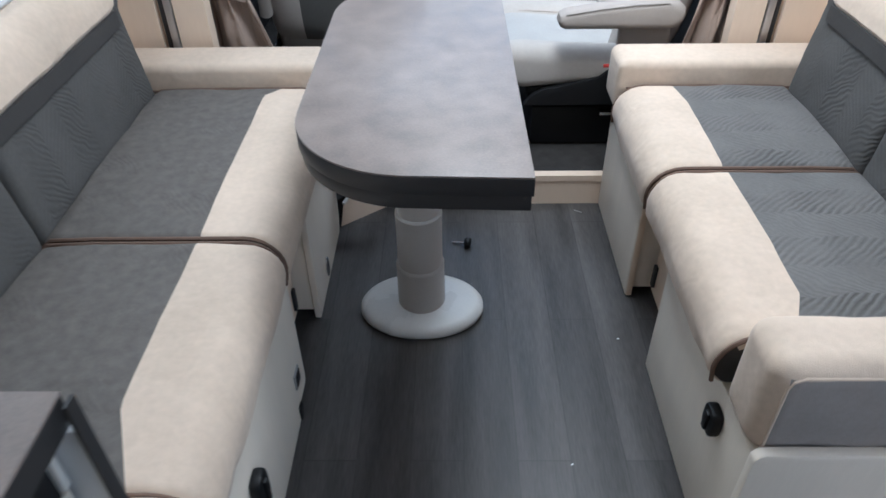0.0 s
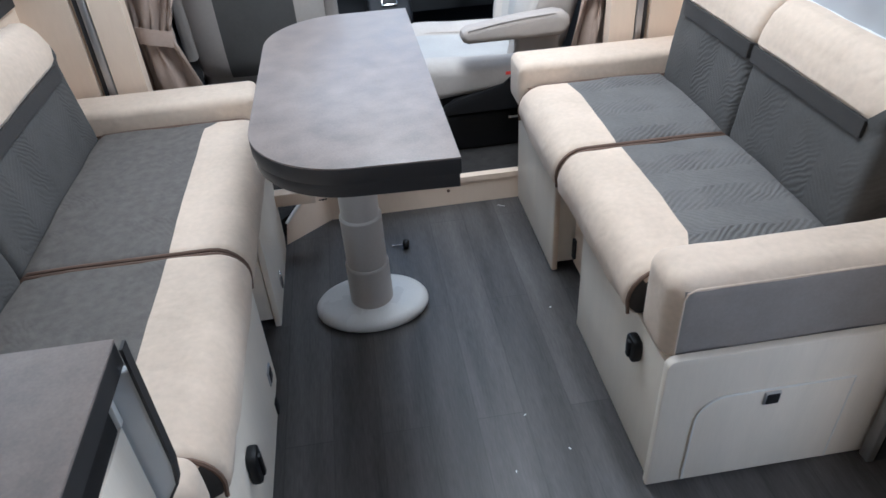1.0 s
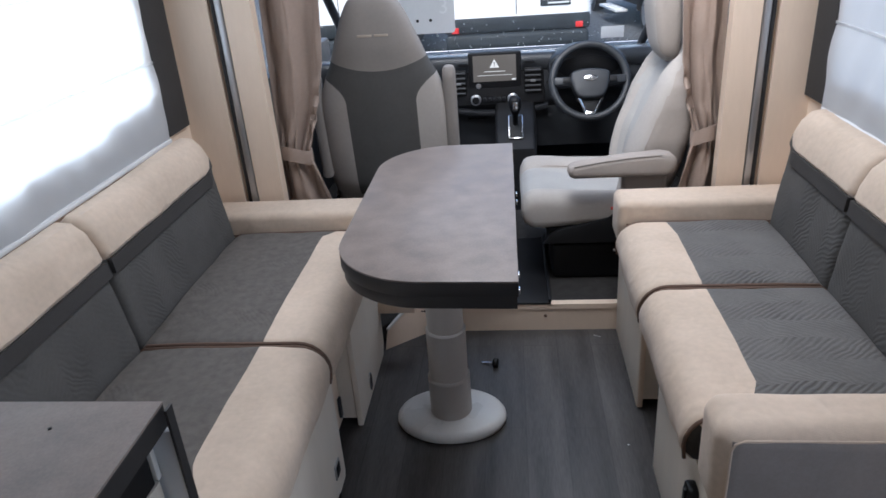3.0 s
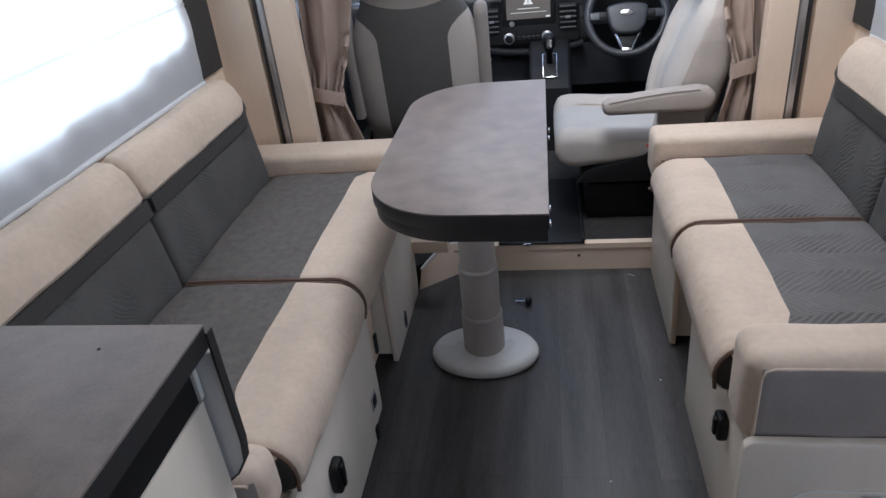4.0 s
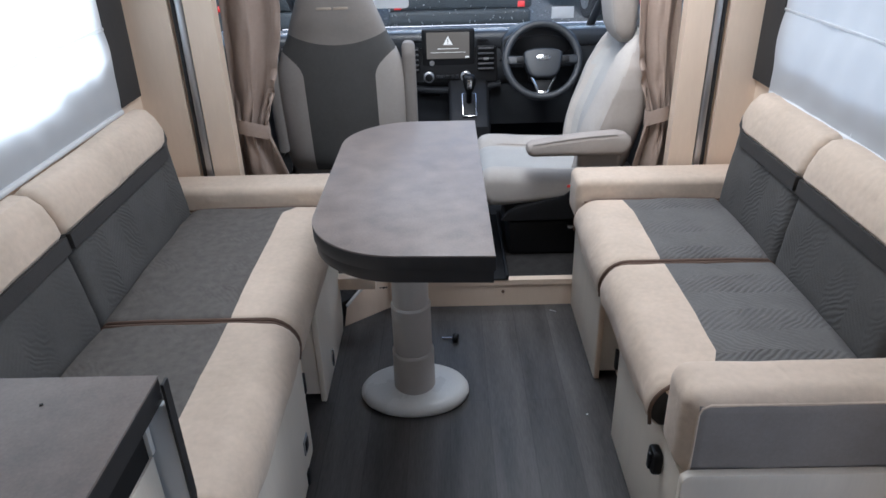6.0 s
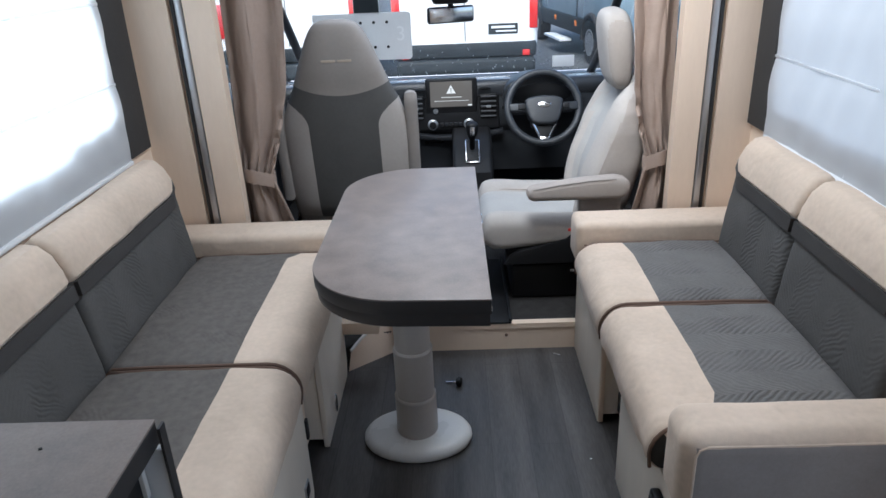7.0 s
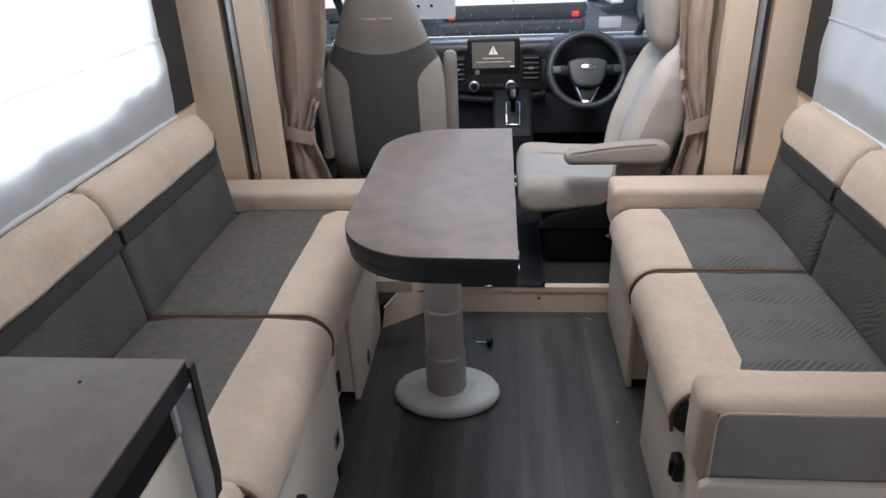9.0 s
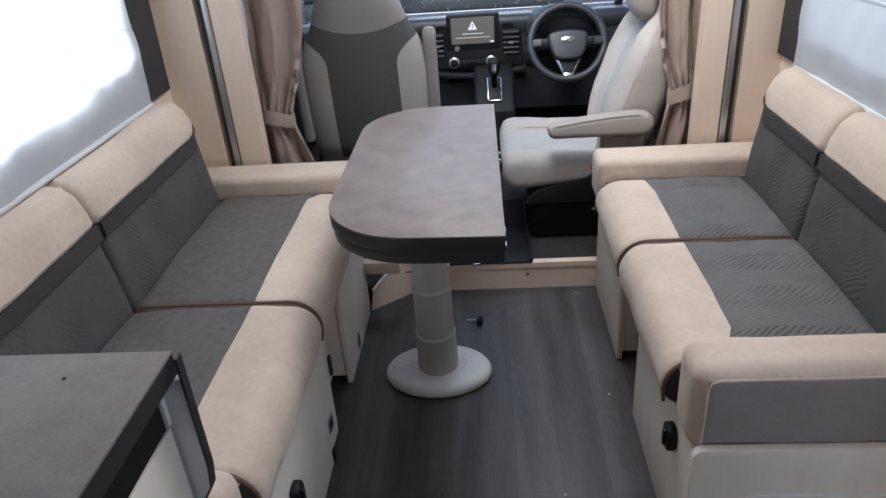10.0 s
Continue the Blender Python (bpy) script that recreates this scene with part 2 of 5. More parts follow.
VAN_BUMPER = mat("dark_grey_bumper", (0.020, 0.025, 0.029), 0.6, vary=0.3, scale=3, spec=0.25)
VAN_BLUE = mat("slate_blue_vehicle_paint", (0.14, 0.20, 0.245), 0.22, vary=0.08, coat=0.5)
RED = mat("red_lamp_plastic", (0.55, 0.02, 0.02), 0.2, vary=0.1, coat=0.5)
ORANGE = mat("orange_lamp_plastic", (0.7, 0.2, 0.03), 0.25, vary=0.1)
CARD = mat("pale_grey_card", (0.68, 0.69, 0.70), 0.6, vary=0.04)
TAG = mat("red_tag", (0.6, 0.05, 0.04), 0.5, vary=0.05)
SCREEN = glow("lit_display", (0.20, 0.178, 0.158), 0.42)
ICON = glow("lit_icon", (0.75, 0.73, 0.70), 0.8)
THREAD = mat("ochre_thread", (0.36, 0.30, 0.24), 0.8, vary=0.1)


# ---- makers ----
def thing(name, at, label, category, group="", kind=""):
    ob = new(name)
    ob.empty_display_size = 0.05
    ob.location = at
    return tagged(ob, label, category, group, kind)


def mesh_of(name, bm, material, smooth=True):
    me = bpy.data.meshes.new(name)
    if isinstance(bm, tuple):
        me.from_pydata(bm[0], [], bm[1])
        fix = bmesh.new()
        fix.from_mesh(me)
        bmesh.ops.recalc_face_normals(fix, faces=fix.faces)
        fix.to_mesh(me)
        fix.free()
    else:
        bmesh.ops.recalc_face_normals(bm, faces=bm.faces)
        bm.to_mesh(me)
        bm.free()
    me.materials.append(material)
    if smooth:
        me.shade_smooth()
        me.set_sharp_from_angle(angle=radians(38))
    return me


def root_of(ob):
    m = ob.matrix_basis.copy()
    while ob.parent:
        ob = ob.parent
        m = ob.matrix_basis @ m
    return m


def part(name, bm, material, parent, label="", smooth=True):
    """A mesh in world places, hung under a thing or under a part of one."""
    ob = new(name, mesh_of(name, bm, material, smooth))
    ob.parent = parent
    top = parent
    while top.parent:
        top = top.parent
    if parent is top:
        ob.matrix_parent_inverse = Matrix.Translation(-top.location)
    return tagged(ob, label)


def solo(name, bm, material, label, category, group="", kind="", smooth=True):
    return tagged(new(name, mesh_of(name, bm, material, smooth)), label, category, group, kind)


def rbox(x0, x1, y0, y1, z0, z1, r=0.0, seg=2, bm=None, turn=None):
    """A box with rounded edges; turn: a matrix laid over it."""
    own = bmesh.new()
    bmesh.ops.create_cube(own, size=1.0)
    for v in own.verts:
        v.co = Vector(((x0 + x1) / 2 + v.co.x * (x1 - x0), (y0 + y1) / 2 + v.co.y * (y1 - y0), (z0 + z1) / 2 + v.co.z * (z1 - z0)))
    if r:
        bmesh.ops.bevel(own, geom=own.edges[:], offset=min(r, 0.49 * min(x1 - x0, y1 - y0, z1 - z0)), segments=seg, profile=0.5, affect="EDGES")
    if turn:
        own.transform(turn)
    if bm is None:
        return own
    me = bpy.data.meshes.new("tmp")
    own.to_mesh(me)
    own.free()
    bm.from_mesh(me)
    bpy.data.meshes.remove(me)
    return bm


def prism(outline, axis, a, b, r=0.0, seg=2):
    """An outline of 2D points drawn out along an axis from a to b. Its points are (y,z), (x,z) or (x,y)."""
    bm = bmesh.new()
    put = {"x": lambda u, v, w: (w, u, v), "y": lambda u, v, w: (u, w, v), "z": lambda u, v, w: (u, v, w)}[axis]
    lo = [bm.verts.new(put(u, v, a)) for u, v in outline]
    hi = [bm.verts.new(put(u, v, b)) for u, v in outline]
    bm.faces.new(lo[::-1])
    bm.faces.new(hi)
    k = len(outline)
    for i in range(k):
        bm.faces.new((lo[i], lo[(i + 1) % k], hi[(i + 1) % k], hi[i]))
    bmesh.ops.recalc_face_normals(bm, faces=bm.faces)
    if r:
        k = "xyz".index(axis)
        rims = [e for e in bm.edges if abs(e.verts[0].co[k] - e.verts[1].co[k]) < 1e-6]
        bmesh.ops.bevel(bm, geom=rims, offset=r, segments=seg, profile=0.5, affect="EDGES")
    return bm


def lathe(profile, cx, cy, cz=0.0, n=40, turn=None):
    """Radius and height pairs turned round an upright axis."""
    bm = bmesh.new()
    rings = [[bm.verts.new((cx + r * math.cos(2 * math.pi * i / n), cy + r * math.sin(2 * math.pi * i / n), cz + z)) for i in range(n)] for r, z in profile]
    for a, b in zip(rings, rings[1:]):
        for i in range(n):
            bm.faces.new((a[i], a[(i + 1) % n], b[(i + 1) % n], b[i]))
    bm.faces.new(rings[0][::-1])
    bm.faces.new(rings[-1])
    if turn:
        bm.transform(turn)
    return bm


def tube(points, r, n=8, closed=False):
    """A round rod along points."""
    bm = bmesh.new()
    pts = [Vector(p) for p in points]
    rings = []
    for i, p in enumerate(pts):
        a = pts[i - 1] if (i or closed) else p
        b = pts[(i + 1) % len(pts)] if (i < len(pts) - 1 or closed) else p
        d = (b - a).normalized()
        u = d.orthogonal().normalized() if not rings else (last - d * last.dot(d)).normalized()
        last = u
        w = d.cross(u)
        rings.append([bm.verts.new(p + r * (u * math.cos(2 * math.pi * k / n) + w * math.sin(2 * math.pi * k / n))) for k in range(n)])
    pairs = list(zip(rings, rings[1:])) + ([(rings[-1], rings[0])] if closed else [])
    for a, b in pairs:
        for k in range(n):
            bm.faces.new((a[k], a[(k + 1) % n], b[(k + 1) % n], b[k]))
    if not closed:
        bm.faces.new(rings[0][::-1])
        bm.faces.new(rings[-1])
    return bm


def arc(cx, cy, r, a0, a1, n=8):
    return [(cx + r * math.cos(radians(a0 + (a1 - a0) * i / n)), cy + r * math.sin(radians(a0 + (a1 - a0) * i / n))) for i in range(n + 1)]


def dense(pts, step):
    out = []
    for a, b in zip(pts, pts[1:] + pts[:1]):
        k = max(1, int(math.dist(a, b) / step))
        out += [(a[0] + (b[0] - a[0]) * i / k, a[1] + (b[1] - a[1]) * i / k) for i in range(k)]
    return out


def padded(outline, y0, y1, r, lumps=0.003, step=0.02, seed=0, crown=0.0, pin=None, shift=None):
    """A stuffed pad: a closed outline of (u, z) drawn out along y, its ends rounded, its skin slightly uneven.
    pin: a seam's point on the outline; shift: how far the seam slides along the outline at each y. Gives points, faces, the ring's length and the seam's place in it."""
    ring = dense(outline, step)
    k = len(ring)
    normal = []
    turn = sum(a[0] * b[1] - a[1] * b[0] for a, b in zip(ring, ring[1:] + ring[:1]))
    for i in range(k):
        a, b = ring[i - 1], ring[(i + 1) % k]
        du, dz = b[0] - a[0], b[1] - a[1]
        ln = math.hypot(du, dz) or 1
        s = 1 if turn > 0 else -1
        normal.append((s * dz / ln, -s * du / ln))
    run = np.concatenate([[0], np.cumsum([math.dist(ring[i], ring[(i + 1) % k]) for i in range(k)])])
    table = np.array([(*p, *q) for p, q in zip(ring, normal)] + [(*ring[0], *normal[0])])
    seam = min(range(k), key=lambda i: math.dist(ring[i], pin)) if pin else 0
    ys = [y0 + r * (1 - math.cos(radians(90 * i / 5))) for i in range(5)]
    inner = max(3, int((y1 - y0 - 2 * r) / 0.02))
    ys += [y0 + r + (y1 - y0 - 2 * r) * i / inner for i in range(inner + 1)]
    ys += [y1 - r * (1 - math.cos(radians(90 * i / 5))) for i in range(4, -1, -1)]
    verts, faces = [], []
    for y in ys:
        d = min(y - y0, y1 - y)
        inset = r - math.sqrt(max(0, r * r - (r - d) ** 2)) if d < r else 0.0
        f = crown * math.sin(math.pi * (y - y0) / (y1 - y0))
        at = run[:-1]
        if pin:
            here = run[seam]
            there = here + (shift(y) if shift else 0.0)
            at = np.where(at <= here, at * there / here, run[-1] - (run[-1] - at) * (run[-1] - there) / (run[-1] - here))
        for u, z, nu, nz in zip(*[np.interp(at, run, table[:, c]) for c in range(4)]):
            w = noise.noise(Vector((u * 9 + seed, y * 7, z * 9))) * lumps + noise.noise(Vector((u * 28 + seed, y * 22, z * 28))) * lumps * 0.35
            g = w - inset + f * max(0, nz)
            verts.append((float(u + nu * g), y, float(z + nz * g)))
    for j in range(len(ys) - 1):
        for i in range(k):
            faces.append((j * k + i, j * k + (i + 1) % k, (j + 1) * k + (i + 1) % k, (j + 1) * k + i))
    faces.append(tuple(range(k - 1, -1, -1)))
    faces.append(tuple((len(ys) - 1) * k + i for i in range(k)))
    return verts, faces, k, seam


def shared(verts, faces, pick):
    """Splits a skin into groups of faces by pick(middle, face)."""
    groups = {}
    for f in faces:
        m = Vector((0, 0, 0))
        for i in f:
            m += Vector(verts[i])
        groups.setdefault(pick(m / len(f), f), []).append(f)
    out = {}
    for key, fs in groups.items():
        used = sorted({i for f in fs for i in f})
        at = {i: n for n, i in enumerate(used)}
        out[key] = ([verts[i] for i in used], [tuple(at[i] for i in f) for f in fs])
    return out


def split_bm(bm, pick):
    bm.verts.index_update()
    verts = [tuple(v.co) for v in bm.verts]
    faces = [tuple(v.index for v in f.verts) for f in bm.faces]
    bm.free()
    return shared(verts, faces, pick)


def writing(name, text, size, m, material, parent=None, depth=0.001):
    """Flat lettering as a mesh."""
    cu = bpy.data.curves.new(name, "FONT")
    cu.body, cu.size, cu.extrude, cu.align_x, cu.align_y = text, size, depth, "CENTER", "CENTER"
    tmp = bpy.data.objects.new(name, cu)
    scene.collection.objects.link(tmp)
    me = bpy.data.meshes.new_from_object(tmp.evaluated_get(bpy.context.evaluated_depsgraph_get()))
    bpy.data.objects.remove(tmp)
    me.transform(m)
    bm = bmesh.new()
    bm.from_mesh(me)
    return part(name, bm, material, parent)


# ---- structure ----
LX, RX = -0.90, 1.16          # inner faces of the side walls
MID = 0.13                    # middle line of the vehicle
BACK, PILLAR, SCREEN_Y = -3.4, 0.60, 2.30
TOP = 2.05

solo("floor", rbox(LX - 0.06, RX + 0.06, BACK, 0.62, -0.05, 0.0), FLOOR, "dark grey wood-look vinyl floor, slightly worn and dusty", "floor", kind="structure", smooth=False)
solo("cab_floor", rbox(-0.80, 1.08, 0.575, SCREEN_Y, 0.03, 0.108), CARPET, "dark carpet of the raised cab floor", "floor", kind="structure", smooth=False)

# the step up to the cab, straight on one side and curving towards the sofa on the other
edge = [(0.60, 0.555), (-0.105, 0.555)]


def ribbon(line, thick, z0, z1):
    """An upright board bent along a plan line, thick to its far side."""
    bm = bmesh.new()
    rows = []
    for i, p in enumerate(line):
        a, b = Vector(line[max(i - 1, 0)]), Vector(line[min(i + 1, len(line) - 1)])
        d = (b - a).normalized()
        n_ = Vector((d.y, -d.x)) * thick
        q = Vector(p)
        rows.append([bm.verts.new((*c, z)) for c, z in ((q, z0), (q, z1), (q + n_, z1), (q + n_, z0))])
    for a, b in zip(rows, rows[1:]):
        for i in range(4):
            bm.faces.new((a[i], a[(i + 1) % 4], b[(i + 1) % 4], b[i]))
    bm.faces.new(rows[0][::-1])
    bm.faces.new(rows[-1])
    return bm


step = tagged(new("cab_step", mesh_of("cab_step", ribbon(edge, 0.02, 0.0, 0.089), CREAM)), "cream laminate riser of the step up to the cab", "step", kind="structure")
part("step_edge", ribbon([(x, y - 0.004) for x, y in edge], 0.03, 0.091, 0.112), CREAM, step, "cream step nosing")
# the curved cheek that joins the step to the sofa box: straight on the floor, arched at its top
bm = bmesh.new()
crest, rows = [], []
for i in range(15):
    t = i / 14
    foot = Vector((-0.106 - 0.158 * t, 0.555 - 0.125 * t, 0.0))
    brow = Vector((foot.x + 0.012, foot.y + 0.012 + 0.056 * math.sin(math.pi * t) * (1 - 0.25 * t), 0.104 - 0.030 * t ** 3 + 0.008 * math.sin(math.pi * t)))
    crest.append(brow)
    rows.append([bm.verts.new(p) for p in (foot, brow, brow + Vector((0, 0.014, 0)), foot + Vector((0, 0.016, 0)))])
for a, b in zip(rows, rows[1:]):
    for k in range(4):
        bm.faces.new((a[k], a[(k + 1) % 4], b[(k + 1) % 4], b[k]))
bm.faces.new(rows[0][::-1])
bm.faces.new(rows[-1])
cheek = part("curved_cheek", bm, CREAM, step, "curved cream cheek board beside the sofa")
part("cheek_edge", tube([p + Vector((0, 0.005, 0.003)) for p in crest], 0.006, 8), CEIL, cheek, "pale rounded edge")
bm = lathe([(0.006, 0), (0.006, 0.003), (0.003, 0.005)], 0, 0, 0, 14, pose(0.325, 0.555, 0.062, 90))
part("screw_cap", bm, PIPING, step, "small brown screw cap")
solo("cab_side_floor", prism([(-0.80, 0.575), (-0.06, 0.576), (-0.17, 0.555), (-0.25, 0.48), (-0.285, 0.44), (-0.80, 0.44)], "z", 0.02, 0.086), CARPET, "dark carpet behind the curved step", "floor", kind="structure", smooth=False)


def wall_with_hole(name, x0, x1, holes, label):
    """A side wall along y, built of blocks round its openings (y0, y1, z0, z1)."""
    bm = bmesh.new()
    cuts = sorted({BACK, PILLAR + 0.10, *[h[0] for h in holes], *[h[1] for h in holes]})
    for a, b in zip(cuts, cuts[1:]):
        over = [h for h in holes if h[0] <= a and b <= h[1]]
        if over:
            rbox(x0, x1, a, b, -0.05, over[0][2], bm=bm)
            rbox(x0, x1, a, b, over[0][3], TOP, bm=bm)
        else:
            rbox(x0, x1, a, b, -0.05, TOP, bm=bm)
    return solo(name, bm, CREAM, label, "wall", kind="structure", smooth=False)


wall_with_hole("wall_west", LX - 0.045, LX, [(-0.85, 0.405, 0.895, 1.72)], "cream laminate side wall with a blinded window")
wall_with_hole("wall_east", RX, RX + 0.045, [(-0.60, 0.445, 0.885, 1.72), (-1.66, -1.06, 0.02, 1.90)], "cream laminate side wall with window and entrance")
solo("wall_back", rbox(LX, RX, BACK - 0.04, BACK, -0.05, TOP), CREAM, "cream laminate wall at the back", "wall", kind="structure", smooth=False)

bm = bmesh.new()
for a in ((LX - 0.045, 0.03, BACK, PILLAR + 0.1), (0.69, RX + 0.045, BACK, PILLAR + 0.1), (0.03, 0.69, BACK, -0.23), (0.03, 0.69, 0.47, PILLAR + 0.1)):
    rbox(a[0], a[1], a[2], a[3], TOP, TOP + 0.05, bm=bm)
solo("ceiling", bm, CEIL, "plain white ceiling with a roof light", "ceiling", kind="structure", smooth=False)

# pillars either side of the cab opening
for side, x0, x1, s0, s1 in (("west", LX, -0.608, -0.752, -0.700), ("east", 0.900, RX, 0.985, 1.037)):
    bm = rbox(x0, s0, PILLAR, PILLAR + 0.05, 0.0, TOP)
    rbox(s1, x1, PILLAR, PILLAR + 0.05, 0.0, TOP, bm=bm)
    rbox(s0, s1, PILLAR + 0.02, PILLAR + 0.05, 0.0, TOP, bm=bm)
    pl = solo("pillar_" + side, bm, CREAM, "cream laminate pillar beside the cab opening", "pillar", kind="structure", smooth=False)
    m = (s0 + s1) / 2
    d = 1 if side == "west" else -1
    part("channel", rbox(min(m, m + d * 0.022), max(m, m + d * 0.022), PILLAR - 0.004, PILLAR + 0.019, 0.3, TOP - 0.01, 0.004), ALU, pl, "grey metal channel in the pillar")
    part("rubber_seal", rbox(min(m - d * 0.016, m - d * 0.002), max(m - d * 0.016, m - d * 0.002), PILLAR + 0.004, PILLAR + 0.019, 0.3, TOP - 0.01, 0.003), RUBBER, pl, "dark rubber seal in the pillar")
solo("cab_header", rbox(-0.608, 0.900, PILLAR, PILLAR + 0.05, 1.72, TOP), CREAM, "cream panel over the cab opening", "wall", kind="structure", smooth=False)


def window(name, x, d, y0, y1, band, blocker_rise, label):
    """A blinded side window: d points into the room. band: the far end's dark side strip."""
    z0, z1 = 0.84, 1.72
    w = tagged(new(name), label, "window", kind="structure")
    w.location = (x, (y0 + y1) / 2, z0)
    y1 = band[0] - 0.02
    bm = rbox(min(x - d * 0.006, x - d * 0.03), max(x - d * 0.006, x - d * 0.03), y0, y1, z0 + 0.045, z0 + 0.065, 0.003)
    rbox(min(x - d * 0.006, x - d * 0.03), max(x - d * 0.006, x - d * 0.03), y0, y1, z1 - 0.02, z1, 0.003, bm=bm)
    for y in (y0, y1 - 0.02):
        rbox(min(x - d * 0.006, x - d * 0.03), max(x - d * 0.006, x - d * 0.03), y, y + 0.02, z0 + 0.065, z1 - 0.02, 0.003, bm=bm)
    part("window_frame", bm, CORD, w, "white window frame")
    # blind: a soft sheet with ribs
    n, k = 90, 52
    verts, faces = [], []
    for i in range(n + 1):
        for j in range(k + 1):
            y, z = y0 - 0.05 + (band[0] - y0 + 0.05) * i / n, z0 - 0.012 + (z1 + 0.03 - z0) * j / k
            sag = 0.008 * abs(math.sin(math.pi * (z - z0) / 0.235)) + 0.006 * noise.noise(Vector((y * 3 + z * 2, z * 9, d))) + 0.007 * noise.noise(Vector((y * 12 + z * 5, z * 3, d)))
            verts.append((x + d * (0.010 + sag), y, z))
    for i in range(n):
        for j in range(k):
            a = i * (k + 1) + j
            faces.append((a, a + 1, a + k + 2, a + k + 1))
    # an added strip behind the blind's foot blocks daylight, its upper edge uneven
    blocker, hfaces = [], []
    for i in range(n + 1):
        y = y0 - 0.05 + (band[0] - y0 + 0.05) * i / n
        up = 0.088 + 0.022 * noise.noise(Vector((y * 4.3, d, 0.2))) + 0.009 * noise.noise(Vector((y * 17, d, 2.2))) + blocker_rise * max(0.0, min(1.0, (y - 0.02) / 0.36))
        for j in range(5):
            z = z0 - 0.008 + (up + 0.008) * j / 4
            blocker.append((x + d * (0.004 + 0.0015 * noise.noise(Vector((y * 21, z * 15, 4)))), y, z))
    for i in range(n):
        for j in range(4):
            a = i * 5 + j
            hfaces.append((a, a + 1, a + 6, a + 5))
    part("light_blocker", (blocker, hfaces), CORD, w, "added strip that keeps daylight off the blind's foot")
    cloth = part("blind_cloth", (verts, faces), BLIND, w, "thin white roller blind with daylight behind")
    for z in (z0 + 0.235, z0 + 0.47, z0 + 0.705):
        part("blind_rib", rbox(min(x + d * 0.012, x + d * 0.015), max(x + d * 0.012, x + d * 0.015), y0 - 0.05, band[0], z - 0.004, z + 0.004, 0.001), BLIND_RIB, w)
    part("bottom_bar", rbox(min(x + d * 0.004, x + d * 0.018), max(x + d * 0.004, x + d * 0.018), y0 - 0.05, band[0], z0 - 0.022, z0 - 0.008, 0.004), CORD, w, "white bottom bar of the blind")
    part("side_strip", prism([(band[0], z0 - 0.004), (band[1], z0 - 0.004), (band[1] + 0.02, z1 + 0.02), (band[0], z1 + 0.02)], "x", min(x + d * 0.008, x + d * 0.016), max(x + d * 0.008, x + d * 0.016), 0.002), STRIP, w, "charcoal cloth side strip of the window")
    return w


window("window_1", LX, 1, -0.85, 0.55, (0.425, 0.575), 0.05, "wide side window behind a drawn white blind, charcoal end strip")
window("window_2", RX, -1, -0.60, 0.58, (0.465, 0.640), 0.0, "wide side window behind a drawn white blind, charcoal end strip")

# entrance: metal door frame beside the sofa's end panel
door = tagged(new("door_1", mesh_of("door_1", rbox(RX - 0.03, RX + 0.05, -1.06, -1.03, 0.004, 1.92, 0.004), ALU)), "narrow entrance doorway with a grey metal frame", "door", kind="structure")
part("frame_strip", rbox(RX - 0.032, RX + 0.05, -1.69, -1.665, 0.004, 1.92, 0.004), ALU, door)
part("threshold", rbox(RX - 0.03, RX + 0.05, -1.66, -1.065, 0.004, 0.018, 0.004), ALU, door)
solo("entrance_post", rbox(1.085, 1.105, -0.745, -0.715, 0.0, 1.6, 0.004), ALU, "pale metal profile beside the sofa end", "trim", kind="structure")
solo("entrance_seal", rbox(1.108, 1.135, -0.745, -0.722, 0.0, 1.6, 0.004), RUBBER, "black rubber seal beside the sofa end", "trim", kind="structure")
solo("entrance_panel", rbox(1.137, 1.158, -0.760, -0.722, 0.0, 1.6, 0.004), ALU, "pale metal profile by the entrance", "trim", kind="structure")

# ---- cab shell ----
for side, x0, x1 in (("west", -0.86, -0.80), ("east", 1.08, 1.14)):
    bm = rbox(x0, x1, 0.65, SCREEN_Y, 0.0, 0.86, 0.01)
    rbox(x0, x1, 0.65, 0.80, 0.86, 1.62, bm=bm)
    rbox(x0, x1, 0.65, 1.75, 1.52, 1.62, bm=bm)
    cw = solo("cab_wall_" + side, bm, DASH, "dark plastic inside of a cab door", "wall", kind="structure")
    a = x1 if side == "west" else x0
    s = 1 if side == "west" else -1
    part("a_pillar", tube([(a + s * 0.165, 2.26, 0.72), (a + s * 0.145, 2.05, 0.90), (a + s * 0.14, 1.70, 1.20), (a + s * 0.15, 1.5, 1.56)], 0.022, 10), DASH, cw, "dark windscreen pillar")
    pane = part("side_pane", rbox(x0 + 0.025, x0 + 0.03, 0.80, 2.0, 0.86, 1.52), GLASS, cw, "clear cab door glass")
    pane.visible_shadow = False
bm = rbox(-0.86, -0.42, 0.65, 1.55, 1.60, 1.66)
rbox(0.70, 1.14, 0.65, 1.55, 1.60, 1.66, bm=bm)
rbox(-0.42, 0.70, 0.65, 0.73, 1.60, 1.66, bm=bm)
rbox(-0.42, 0.70, 1.35, 1.55, 1.60, 1.66, bm=bm)
solo("cab_roof", bm, DASH, "dark cab roof lining round a skylight", "ceiling", kind="structure", smooth=False)
bm = prism([(2.36, 0.735), (1.52, 1.62), (1.526, 1.626), (2.366, 0.741)], "x", -0.80, 1.08)
ws = solo("windscreen", bm, GLASS, "clear windscreen with a few rain smears", "windscreen", kind="structure", smooth=False)
ws.visible_shadow = False
rng = random.Random(11)
bm = bmesh.new()
